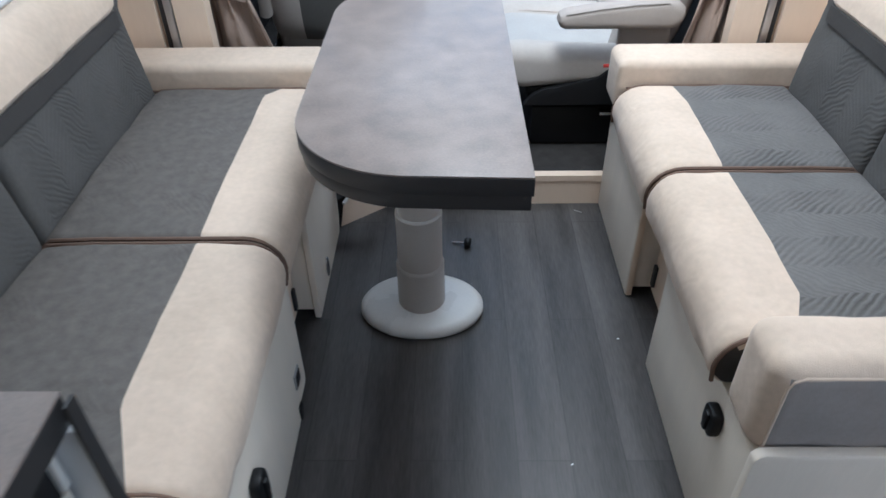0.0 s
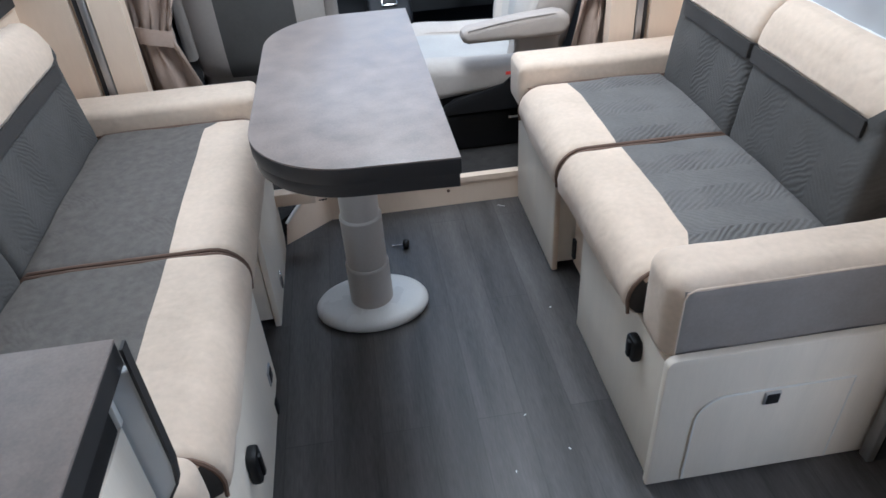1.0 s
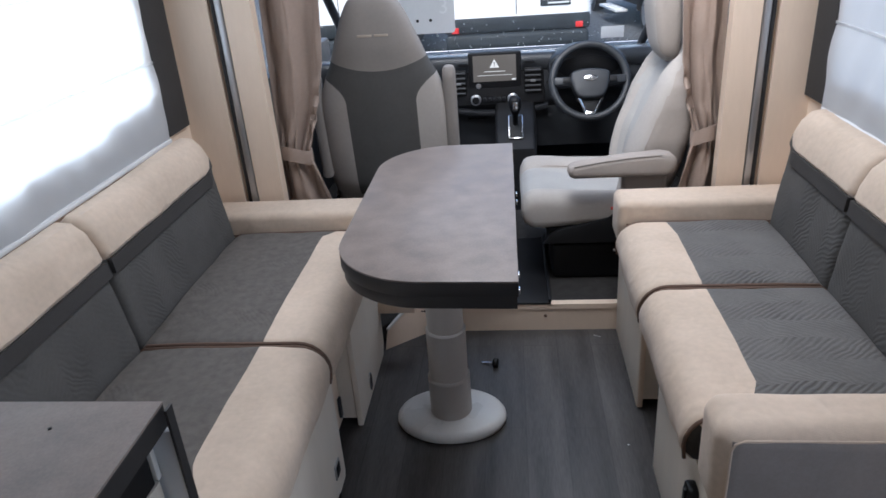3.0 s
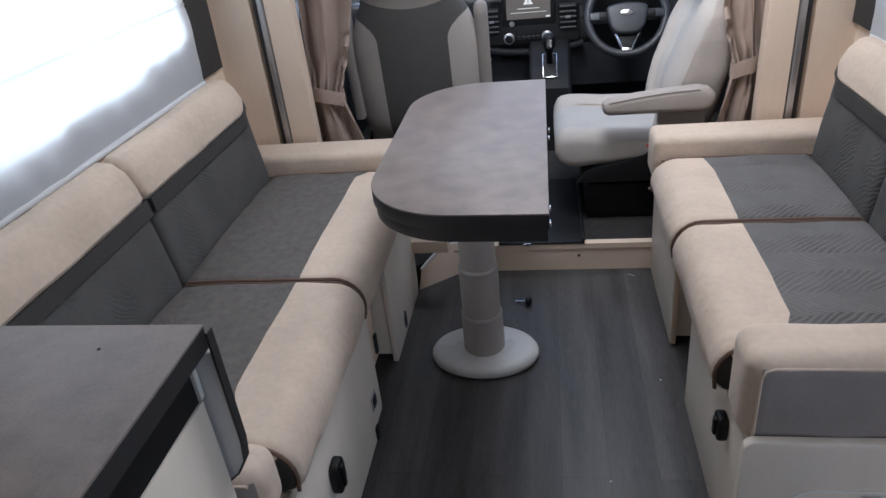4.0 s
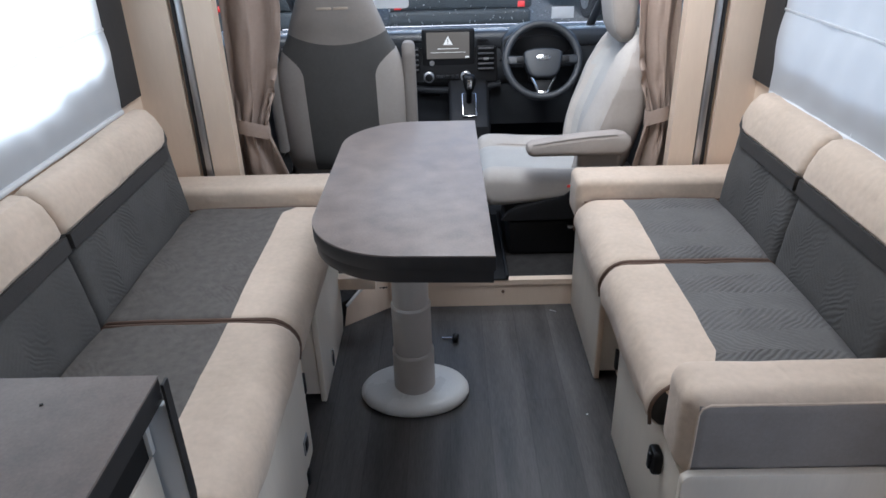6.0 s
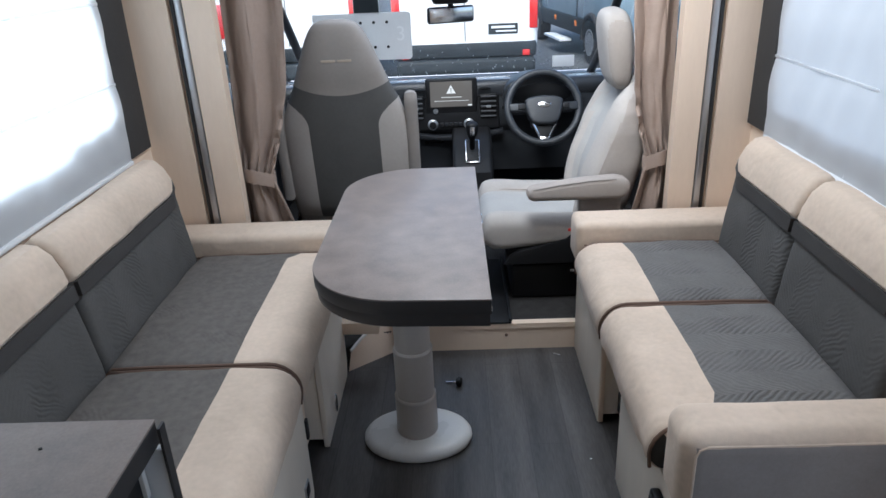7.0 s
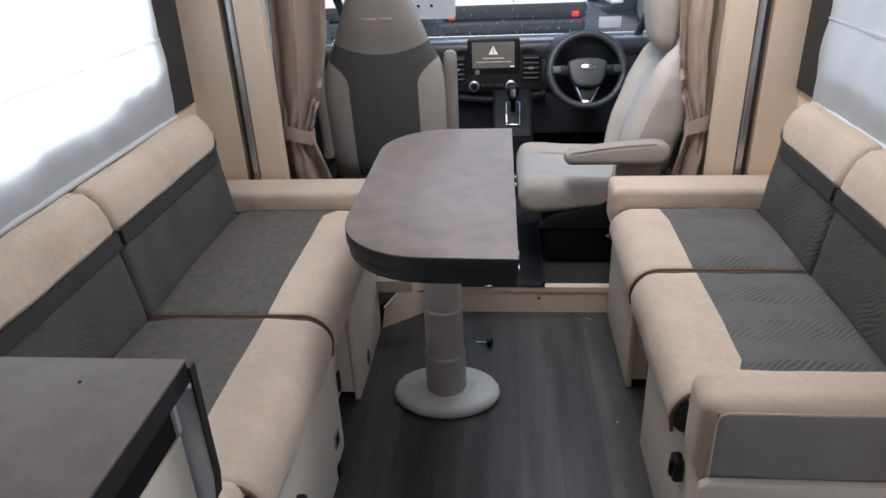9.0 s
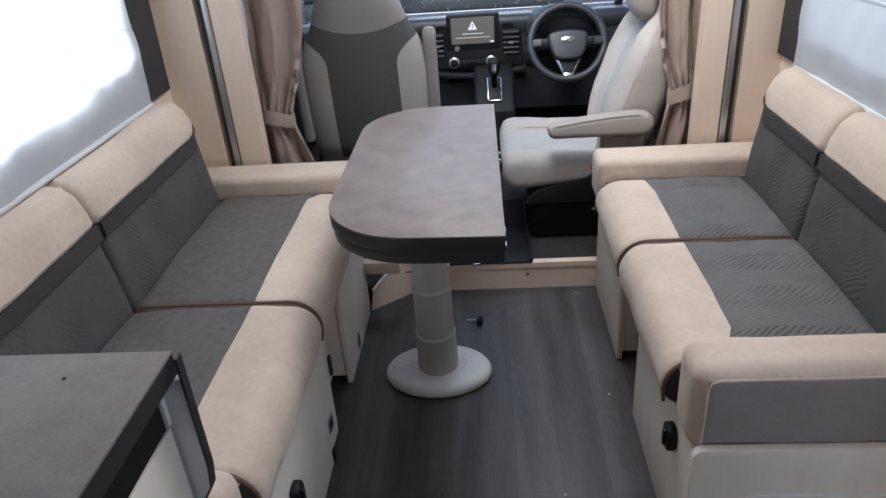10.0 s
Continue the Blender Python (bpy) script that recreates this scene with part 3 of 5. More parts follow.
for i in range(70):
    u, v = rng.uniform(-0.35, 0.95), abs(rng.gauss(0, 0.10))
    at = Vector((u, 2.354 - 0.69 * v, 0.742 + 0.725 * v))
    w, h = rng.uniform(0.0015, 0.005), rng.uniform(0.0015, 0.006) * rng.choice((1, 1, 3))
    across, up = Vector((1, 0, 0)), Vector((rng.uniform(-0.4, 0.4), -0.69, 0.725)).normalized()
    bm.faces.new([bm.verts.new(at + across * w * math.cos(2 * math.pi * k / 8) + up * h * math.sin(2 * math.pi * k / 8)) for k in range(8)])
tagged(part("water_spots", bm, CORD, ws, "dried splashes low on the glass", smooth=False), kind="stuff")
solo("bulkhead", rbox(-0.86, 1.14, 2.37, 2.42, -0.1, 0.72), DASH, "dark cab bulkhead under the windscreen", "wall", kind="structure", smooth=False)


# ---- sofas ----
def seat_outline(front, back, top, low):
    """Section of a seat pad: a full rolled front that hangs a little, and a square back. front and back are x."""
    s = 1 if front > back else -1
    pts = [(back, low + 0.02), (back, top - 0.02), (back + s * 0.02, top - 0.004)]
    pts += [(back + s * 0.12, top), (front - s * 0.15, top)]
    r = 0.075
    for a in range(0, 91, 15):
        pts.append((front - s * r + s * r * math.sin(radians(a)), top - r + r * math.cos(radians(a)) * 1.0))
    pts += [(front - s * 0.004, top - 0.11), (front - s * 0.016, low + 0.012), (front - s * 0.03, low), (front - s * 0.2, low)]
    return pts


def seat_cushion(front, back, y0, y1, seam, cut, label, group, seed, low=0.362, chamfer=0.065, slope=0.75, near=0.15):
    """Grey seat pad with a beige rolled front. cut: 'far', 'near' or '' for the end where the seam is angled."""
    s = 1 if front > back else -1
    top = 0.492

    def slide(y):
        if cut == "far" and y > y1 - chamfer:
            return (y - y1 + chamfer) * slope
        if cut == "near" and y < y0 + near:
            return (y0 + near - y) * 0.42
        return 0.0

    verts, faces, k, k0 = padded(seat_outline(front, back, top, low), y0, y1, 0.022, 0.0045, 0.018, seed, 0.006, (seam, top), slide)

    def pick(m, f):
        if (m.y < y0 + 0.003 or m.y > y1 - 0.003) and m.z < top - 0.03:
            return "end0" if m.y < (y0 + y1) / 2 else "end1"
        return "roll" if min(i % k for i in f) >= k0 and len(f) == 4 and m.z > low + 0.002 else "seat"

    got = shared(verts, faces, pick)
    c = thing("seat_cushion", ((front + back) / 2, (y0 + y1) / 2, low), label, "cushion", group)
    part("seat_panel", got["seat"], GREY_WEST_SHADED if s > 0 else GREY, c, "grey twill seat panel")
    part("front_roll", got["roll"], BEIGE, c, "beige suede front roll")
    for key in ("end0", "end1"):
        if key in got:
            part("end_panel", got[key], STRIP, c, "dark grey end panel")
    ring = [p for p in seat_outline(front, back, top, low)]
    inset = []
    for u, z in ring[1:-3]:
        inset.append((u, z))
    for y in (y0 + 0.004, y1 - 0.004):
        part("piping", tube([(u - s * 0.006 * (s * (u - front) > -0.09), y, z - 0.006) for u, z in inset], 0.0045, 6), PIPING, c, "brown piping")
    return c


def back_cushion(back, y0, y1, s, label, group, seed, roll_end):
    """Grey back pad with a charcoal strip and a beige head roll. back: x of the wall side; s: the way into the room. roll_end: which ends have an angled roll."""
    o = lambda d, z: (back + s * d, z)
    ring = [o(0.0, 0.40), o(0.0, 0.70), o(0.012, 0.815), o(0.040, 0.838), o(0.075, 0.834), o(0.102, 0.808), o(0.122, 0.765), o(0.128, 0.735), o(0.120, 0.722), o(0.126, 0.68), o(0.140, 0.58), o(0.150, 0.50), o(0.152, 0.46), o(0.14, 0.40)]

    def rise(y):
        if "far" in roll_end and y > y1 - 0.06:
            return -(y - y1 + 0.06) * 1.2
        if "near" in roll_end and y < y0 + 0.06:
            return -(y0 + 0.06 - y) * 1.2
        return 0.0

    verts, faces, k, k0 = padded(ring, y0, y1, 0.024, 0.0035, 0.0135, seed, 0.0, o(0.121, 0.724), rise)
    got = shared(verts, faces, lambda m, f: "roll" if len(f) == 4 and max(i % k for i in f) <= k0 and m.z > 0.70 else "panel")
    c = thing("back_cushion", (back + s * 0.07, (y0 + y1) / 2, 0.40), label, "cushion", group)
    part("back_panel", got["panel"], GREY_BACK_SHADED, c, "grey twill back panel")
    part("head_roll", got["roll"], BEIGE, c, "beige suede head roll")
    e0, e1 = y0 + (0.055 if "near" in roll_end else 0.006), y1 - (0.055 if "far" in roll_end else 0.006)
    strip = [o(0.119, 0.724), o(0.1225, 0.687), o(0.1345, 0.687), o(0.1315, 0.726)]
    part("strip", prism(strip, "y", e0, e1, 0.001), STRIP, c, "charcoal cloth strip")
    return c


def arm_pad(x0, x1, y0, y1, z0, z1, label, group):
    c = thing("armrest", ((x0 + x1) / 2, (y0 + y1) / 2, z0), label, "armrest", group)
    bm = rbox(x0, x1, y0, y1, z0, z1, 0.024, 5)
    for v in bm.verts:
        v.co += Vector((0, 1, 1)) * noise.noise(v.co * 11) * 0.002
    part("pad", bm, BEIGE, c, "beige suede pad")
    part("piping", tube([(x0 + 0.02, y0 + 0.01, z1 - 0.075), (x0 + 0.03, y0 - 0.001, z1 - 0.075), (x1 - 0.03, y0 - 0.001, z1 - 0.075)], 0.003, 6), PIPING, c, "sewn edge")
    return c


# west sofa
back_cushion(-0.885, -0.258, 0.425, 1, "grey back cushion with beige head roll, below the window", "back cushions", 3, "far")
back_cushion(-0.885, -0.960, -0.264, 1, "grey back cushion with beige head roll, beside the worktop", "back cushions", 5, "near")
seat_cushion(-0.245, -0.74, -0.268, 0.425, -0.415, "far", "long grey seat cushion with a wide beige rolled front", "seat cushions", 1)
seat_cushion(-0.243, -0.74, -0.845, -0.276, -0.415, "near", "long grey seat cushion with a wide beige rolled front", "seat cushions", 2)
# east sofa
back_cushion(1.172, -0.010, 0.425, -1, "grey back cushion with beige head roll, below the window", "back cushions", 7, "far")
back_cushion(1.172, -0.515, -0.016, -1, "grey back cushion with beige head roll, below the window", "back cushions", 9, "near")
seat_cushion(0.545, 1.03, -0.012, 0.425, 0.715, "far", "grey seat cushion with a wide beige rolled front", "seat cushions", 11, 0.362, 0.12, 0.12)
seat_cushion(0.547, 1.03, -0.545, -0.020, 0.722, "near", "grey seat cushion with a wide beige rolled front", "seat cushions", 12, near=0.10)

arm_pad(-0.88, -0.265, 0.430, 0.575, 0.40, 0.552, "low beige suede armrest at the cab end of the sofa", "armrests")
arm_pad(0.555, 1.15, 0.430, 0.575, 0.40, 0.552, "low beige suede armrest at the cab end of the sofa", "armrests")


def end_arm(x0, x1, y0, y1, z0, z1, label):
    """The arm at the entrance end: beige top and sides rolled over a grey cloth outside."""
    c = thing("armrest", ((x0 + x1) / 2, (y0 + y1) / 2, z0), label, "armrest", "armrests")
    bm = rbox(x0, x1, y0, y1, z0, z1, 0.040, 8)
    for _ in range(2):
        bmesh.ops.subdivide_edges(bm, edges=[e for e in bm.edges if e.calc_length() > 0.04], cuts=3, use_grid_fill=True)
    for v in bm.verts:
        ends = min(v.co.x - x0, x1 - v.co.x, 0.12) / 0.12
        mid = max(0.0, 1 - ((v.co.z - (z0 + z1) / 2) / (0.5 * (z1 - z0))) ** 2)
        if v.co.y < y0 + 0.01:
            v.co.y -= 0.006 * mid * ends
        if v.co.z > z1 - 0.01:
            v.co.z += 0.005 * ends * noise.noise(Vector((v.co.x * 5, 1.3, 0.4)))
        v.co += Vector((0.4, 1, 1)) * (noise.noise(v.co * 10) * 0.0025 + noise.noise(v.co * 31) * 0.0008)
    got = split_bm(bm, lambda m, f: "outer" if m.y < y0 + 0.015 and m.x > x0 + 0.024 and m.z < z1 - 0.024 else "pad")
    part("pad", got["pad"], BEIGE, c, "beige suede pad")
    part("outer_panel", got["outer"], GREY_PLAIN, c, "plain grey cloth outer panel")
    seam = [(x0 + 0.024, y0 + 0.0030, z0 + 0.012), (x0 + 0.024, y0 + 0.0030, z1 - 0.045), (x0 + 0.030, y0 + 0.0025, z1 - 0.030), (x0 + 0.045, y0 + 0.0030, z1 - 0.024), (x1 - 0.02, y0 + 0.0030, z1 - 0.024)]
    part("piping", tube(seam, 0.0030, 8), BEIGE, c, "beige piped seam")
    return c


end_arm(0.572, 1.15, -0.688, -0.552, 0.357, 0.568, "beige and grey padded armrest at the entrance end of the sofa")
end_arm(-0.88, -0.262, -0.955, -0.852, 0.392, 0.532, "beige padded armrest tucked beside the worktop")


# ---- sofa boxes ----
def latch(x, y, z, axis, parent, size=0.034):
    r = size / 2
    if axis == "x":
        part("latch", rbox(x - 0.004, x + 0.004, y - r, y + r, z - r * 1.1, z + r * 1.1, 0.003), ALU, parent, "grey latch surround")
        part("latch_button", rbox(x - 0.006, x + 0.006, y - r + 0.006, y + r - 0.006, z - r * 1.1 + 0.006, z + r * 1.1 - 0.006, 0.002), BLACK, parent, "black push latch")
    else:
        part("latch", rbox(x - r, x + r, y - 0.004, y + 0.004, z - r, z + r, 0.003), ALU, parent, "grey latch surround")
        part("latch_button", rbox(x - r + 0.004, x + r - 0.004, y - 0.006, y + 0.006, z - r + 0.004, z + r - 0.004, 0.002), BLACK, parent, "black push latch")


def grip(x, s, y, z, label, tall=0.062, wide=0.05):
    """An oval black pull set into a box front."""
    g = thing("pull_handle", (x, y, z), label, "handle", "sofa pulls")
    out = []
    for a in range(24):
        c_, s_ = math.cos(2 * math.pi * a / 24), math.sin(2 * math.pi * a / 24)
        out.append((y + wide / 2 * math.copysign(abs(c_) ** 0.6, c_), z + tall / 2 * math.copysign(abs(s_) ** 0.6, s_)))
    part("plate", prism(out, "x", min(x, x + s * 0.022), max(x, x + s * 0.022), 0.006), BLACK, g)
    part("finger_bar", rbox(min(x + s * 0.018, x + s * 0.028), max(x + s * 0.018, x + s * 0.028), y - 0.008, y + 0.008, z - tall * 0.36, z + tall * 0.36, 0.004), BLACK, g, "raised black bar")
    return g


# east: far box, recess, near box with a rounded locker door on its end
b = thing("sofa_box", (0.85, 0.32, 0.0), "ivory laminate sofa box beside the cab step", "sofa base", "sofa boxes")
part("front_panel", rbox(0.582, 0.600, 0.095, 0.552, 0.004, 0.40, 0.004), PANEL, b)
part("body", rbox(0.602, 1.15, 0.10, 0.55, 0.03, 0.360), PANEL, b)
part("end_edge", rbox(0.584, 0.60, 0.089, 0.094, 0.006, 0.40, 0.002), CREAM, b, "cream edge band")
b = thing("recess_board", (0.80, -0.02, 0.0), "recessed cream panel between the sofa boxes", "sofa base", "sofa boxes")
part("panel", rbox(0.650, 0.668, -0.160, 0.085, 0.035, 0.36), CREAM, b)
part("hinge", rbox(0.640, 0.6495, 0.060, 0.078, 0.06, 0.13, 0.002), RUBBER, b, "dark hinge")
b = thing("sofa_box", (0.85, -0.43, 0.0), "ivory laminate sofa box with a rounded locker door on its end", "sofa base", "sofa boxes")
part("front_panel", rbox(0.584, 0.602, -0.690, -0.165, 0.004, 0.36, 0.003), PANEL, b)
part("body", rbox(0.604, 1.13, -0.688, -0.17, 0.03, 0.355), PANEL, b)
out = [(0.575, 0.004), (1.10, 0.004), (1.10, 0.392)] + arc(0.597, 0.370, 0.022, 90, 180, 6)
part("end_panel", prism(out, "y", -0.712, -0.692, 0.003), PANEL, b)
leaf = [(0.655, 0.012), (0.995, 0.012), (0.995, 0.272)] + arc(0.722, 0.205, 0.067, 90, 180, 8)
lk = part("locker_door", prism(leaf, "y", -0.7155, -0.7125, 0.0012), PANEL, b, "flush ivory locker door with one rounded corner")
rim = [(0.655, 0.012)] + arc(0.722, 0.205, 0.067, 180, 90, 10) + [(0.995, 0.272), (0.995, 0.012)]
part("door_trim", tube([(u, -0.7145, z) for u, z in rim], 0.0028, 6), CEIL, lk, "pale edging of the locker door")
latch(0.815, -0.7165, 0.248, "y", b, 0.036)
grip(0.584, -1, -0.562, 0.292, "black oval pull on the ivory sofa box")

# west: far box with a small oval catch, recess, near box
b = thing("sofa_box", (-0.55, 0.22, 0.0), "ivory laminate sofa box with a small chrome catch", "sofa base", "sofa boxes")
face = [(0.005, 0.004), (0.395, 0.004), (0.42, 0.05), (0.42, 0.30)] + arc(0.36, 0.30, 0.06, 0, 90, 6) + [(0.005, 0.36)]
part("front_panel", prism(face, "x", -0.283, -0.265, 0.003), PANEL, b)
part("body", rbox(-0.88, -0.285, 0.01, 0.40, 0.03, 0.355), PANEL, b)
out = [(0.150 + 0.015 * math.cos(a), 0.066 + 0.034 * math.sin(a)) for a in [2 * math.pi * i / 20 for i in range(20)]]
part("ledge", rbox(-0.284, -0.135, 0.395, 0.435, 0.175, 0.222, 0.004), CREAM, b, "small cream ledge")
k = part("catch", prism(out, "x", -0.266, -0.259, 0.002), CHROME, b, "oval chrome catch")
part("catch_hole", prism([(0.150 + 0.007 * math.cos(a), 0.066 + 0.022 * math.sin(a)) for a in [2 * math.pi * i / 14 for i in range(14)]], "x", -0.2595, -0.2575), BLACK, k)
b = thing("recess_board", (-0.5, -0.12, 0.0), "recessed cream panel between the sofa boxes", "sofa base", "sofa boxes")
part("panel", rbox(-0.345, -0.327, -0.235, 0.0, 0.035, 0.36), CREAM, b)
part("hinge", rbox(-0.3265, -0.318, -0.03, -0.012, 0.06, 0.13, 0.002), RUBBER, b, "dark hinge")
b = thing("sofa_box", (-0.55, -0.58, 0.0), "ivory laminate sofa box with a push latch", "sofa base", "sofa boxes")
face = [(-0.95, 0.004), (-0.33, 0.004), (-0.325, 0.04), (-0.255, 0.04), (-0.245, 0.06), (-0.245, 0.36), (-0.95, 0.36)]
part("front_panel", prism(face, "x", -0.280, -0.262, 0.003), PANEL, b)
part("body", rbox(-0.88, -0.282, -0.95, -0.25, 0.03, 0.355), PANEL, b)
latch(-0.262, -0.315, 0.125, "x", b, 0.042)
part("foot_catch", rbox(-0.268, -0.256, -0.345, -0.322, 0.008, 0.05, 0.003), BLACK, b, "black catch near the floor")
grip(-0.262, 1, -0.665, 0.225, "black oval pull on the ivory sofa box", 0.085, 0.055)


# ---- table ----
tb = thing("dining_table", (0.01, 0.0, 0.0), "narrow pedestal table with a rounded brown-grey laminate top", "table")
TZ, BZ = 0.752, 0.686
near = arc(0.03, -0.235, 0.215, 180, 266, 14)
far = arc(0.03, 0.27, 0.215, 95, 180, 14)
shape = [(0.226, -0.458), (0.219, 0.482)] + [(x, y) for x, y in far] + [(x, y) for x, y in near]
part("tabletop", prism(shape, "z", TZ - 0.004, TZ, 0.0015), LAMINATE, tb, "brown-grey stone-look laminate")
part("top_edge", prism(shape, "z", TZ - 0.036, TZ - 0.0042, 0.001), EDGE, tb, "charcoal edge band")
low = [(x - 0.003 if x > 0.1 else x + 0.004, y + (0.004 if y < 0 else -0.004)) for x, y in shape]
part("folding_leaf", prism(low, "z", BZ, TZ - 0.0375, 0.001), EDGE, tb, "second leaf folded under the top")
for y in (-0.40, -0.33, 0.10, 0.16):
    part("leaf_clip", rbox(0.224, 0.2295, y - 0.008, y + 0.008, BZ + 0.008, BZ + 0.02, 0.002), CHROME, tb, "small chrome leaf hinge")
part("under_frame", rbox(-0.10, 0.12, -0.12, 0.28, BZ - 0.028, BZ - 0.001, 0.006), PLASTIC, tb, "pale fixing plate under the top")
cx, cy = 0.011, 0.038
bd = lathe([(0.160, 0.0), (0.168, 0.005), (0.172, 0.014), (0.171, 0.024), (0.164, 0.034), (0.150, 0.040), (0.11, 0.044), (0.074, 0.046)], 0, 0, 0.001, 64)
foot_shape = Matrix.Translation((cx, cy, 0)) @ Matrix.Diagonal((0.985, 0.71, 1, 1))
bd.transform(foot_shape)
part("base_disc", bd, PLASTIC, tb, "oval pale grey base")
part("lower_tube", lathe([(0.064, 0.04), (0.063, 0.165), (0.0636, 0.168), (0.0636, 0.174), (0.060, 0.179)], cx, cy, 0, 48), TUBE_SHADED, tb, "wide lower tube")
part("middle_tube", lathe([(0.0585, 0.176), (0.0585, 0.328), (0.0592, 0.331), (0.0592, 0.337), (0.055, 0.342)], cx, cy, 0, 48), TUBE_SHADED, tb, "middle tube")
part("upper_tube", lathe([(0.0535, 0.340), (0.0535, BZ - 0.029)], cx, cy, 0, 48), TUBE_SHADED, tb, "upper tube")

# ---- worktop unit ----
wu = thing("kitchen_unit", (-0.58, -1.5, 0.0), "cream kitchen unit with a charcoal-edged gable board", "cabinet")
part("body", rbox(-0.88, -0.318, -2.2, -0.985, 0.0, 0.800), PANEL, wu)
part("door", rbox(-0.300, -0.282, -1.60, -0.984, 0.06, 0.730, 0.003), PANEL, wu, "cream cabinet door")
# solid black strip drawn for the dark shade in the gap over the door
part("recess_shade", rbox(-0.317, -0.284, -2.19, -0.994, 0.733, 0.810), BLACK, wu, "black strip drawn for the shaded recess over the door", smooth=False)
part("spacer", rbox(-0.300, -0.279, -0.992, -0.981, 0.735, 0.800, 0.002), CEIL, wu, "small white spacer")
gab = [(-0.80, 0.02), (-0.33, 0.02), (-0.33, 0.53)] + [(-0.300, 0.545), (-0.272, 0.57), (-0.255, 0.60), (-0.250, 0.64), (-0.250, 0.8105), (-0.80, 0.8105)]
part("gable_board", prism(gab, "y", -0.978, -0.966, 0.0), WHITE_PANEL, wu, "cool white end board", smooth=False)
rimline = [(-0.33, 0.53), (-0.300, 0.545), (-0.272, 0.57), (-0.255, 0.60), (-0.250, 0.64), (-0.250, 0.847)]
bm = bmesh.new()
vs = [[bm.verts.new(p) for p in ((u, -0.9795, z), (u + 0.004, -0.9795, z), (u + 0.004, -0.963, z), (u, -0.963, z))] for u, z in rimline]
for a, c in zip(vs, vs[1:]):
    for i in range(4):
        bm.faces.new((a[i], a[(i + 1) % 4], c[(i + 1) % 4], c[i]))
bm.faces.new(vs[0][::-1])
bm.faces.new(vs[-1])
part("gable_edging", bm, EDGE, wu, "charcoal edge band", smooth=False)
wt = thing("worktop", (-0.58, -1.5, 0.81), "brown-grey stone-look laminate worktop with charcoal edge", "worktop")
part("surface", rbox(-0.885, -0.2580, -2.2, -0.9635, 0.847, 0.851), LAMINATE, wt, smooth=False)
part("edging", rbox(-0.884, -0.2585, -2.199, -0.964, 0.812, 0.8465), EDGE, wt, "charcoal edge band", smooth=False)
part("bracket", rbox(-0.31, -0.285, -1.06, -1.04, 0.795, 0.811, 0.002), ALU, wt, "small grey bracket under the edge")

# ---- loose things ----
sc = thing("knob_screw", (0.13, 0.335, 0.0), "black plastic knob screw lying on the floor", "screw")
tip = pose(0.142, 0.323, 0.016, 0, 90, 168)
part("knob", lathe([(0.010, -0.010), (0.016, -0.006), (0.017, 0.004), (0.012, 0.010), (0.006, 0.011)], 0, 0, 0, 14, tip), BLACK, sc)
part("shank", tube([(0.132, 0.326, 0.013), (0.095, 0.340, 0.004)], 0.0035, 8), CHROME, sc, "bright threaded shank")
for i, (x, y) in enumerate(((0.533, -0.075), (0.36, -0.46), (0.30, -0.62), (0.44, -0.58), (0.28, -0.75))):
    bm = rbox(-0.003, 0.003, -0.0012, 0.0012, 0.0005, 0.0015, turn=pose(x, y, 0, 0, 0, 40 * i))
    solo("crumb", bm, CORD, "tiny pale scrap of litter on the floor", "litter", "floor crumbs")
solo("floor_scuff", prism([(0.497, 0.512), (0.520, 0.499), (0.522, 0.502), (0.499, 0.516)], "z", 0.0004, 0.0014), ALU, "small pale scrap of tape by the step", "litter")
solo("crumb", rbox(-0.0022, 0.0022, -0.0018, 0.0018, 0.8510, 0.8525, turn=pose(-0.385, -1.02, 0, 0, 0, 30)), BLACK, "tiny dark crumb on the worktop", "litter", "worktop crumbs")


# ---- cab ----
def blob(sections, n=28, power=3.2):
    """A padded body lofted through (z, cx, cy, half width, half depth) sections, squarish in plan."""
    bm = bmesh.new()
    rings = []
    for z, cx, cy, w, d in sections:
        ring = []
        for i in range(n):
            a = 2 * math.pi * i / n
            c_, s_ = math.cos(a), math.sin(a)
            ring.append(bm.verts.new((cx + w * math.copysign(abs(c_) ** (2 / power), c_), cy + d * math.copysign(abs(s_) ** (2 / power), s_), z)))
        rings.append(ring)
    for a, b in zip(rings, rings[1:]):
        for i in range(n):
            bm.faces.new((a[i], a[(i + 1) % n], b[(i + 1) % n], b[i]))
    bm.faces.new(rings[0][::-1])
    bm.faces.new(rings[-1])
    return bm


def smooth_rows(rows, n=26):
    """Even, rounded steps through key rows."""
    keys = np.array(rows, float)
    t = np.arange(len(keys))
    out = []
    for u in np.linspace(0, len(keys) - 1, n):
        i = min(int(u), len(keys) - 2)
        f = u - i
        p0, p1, p2, p3 = keys[max(i - 1, 0)], keys[i], keys[i + 1], keys[min(i + 2, len(keys) - 1)]
        out.append(tuple(0.5 * ((2 * p1) + (p2 - p0) * f + (2 * p0 - 5 * p1 + 4 * p2 - p3) * f * f + (3 * p1 - p0 - 3 * p2 + p3) * f ** 3)))
    return out


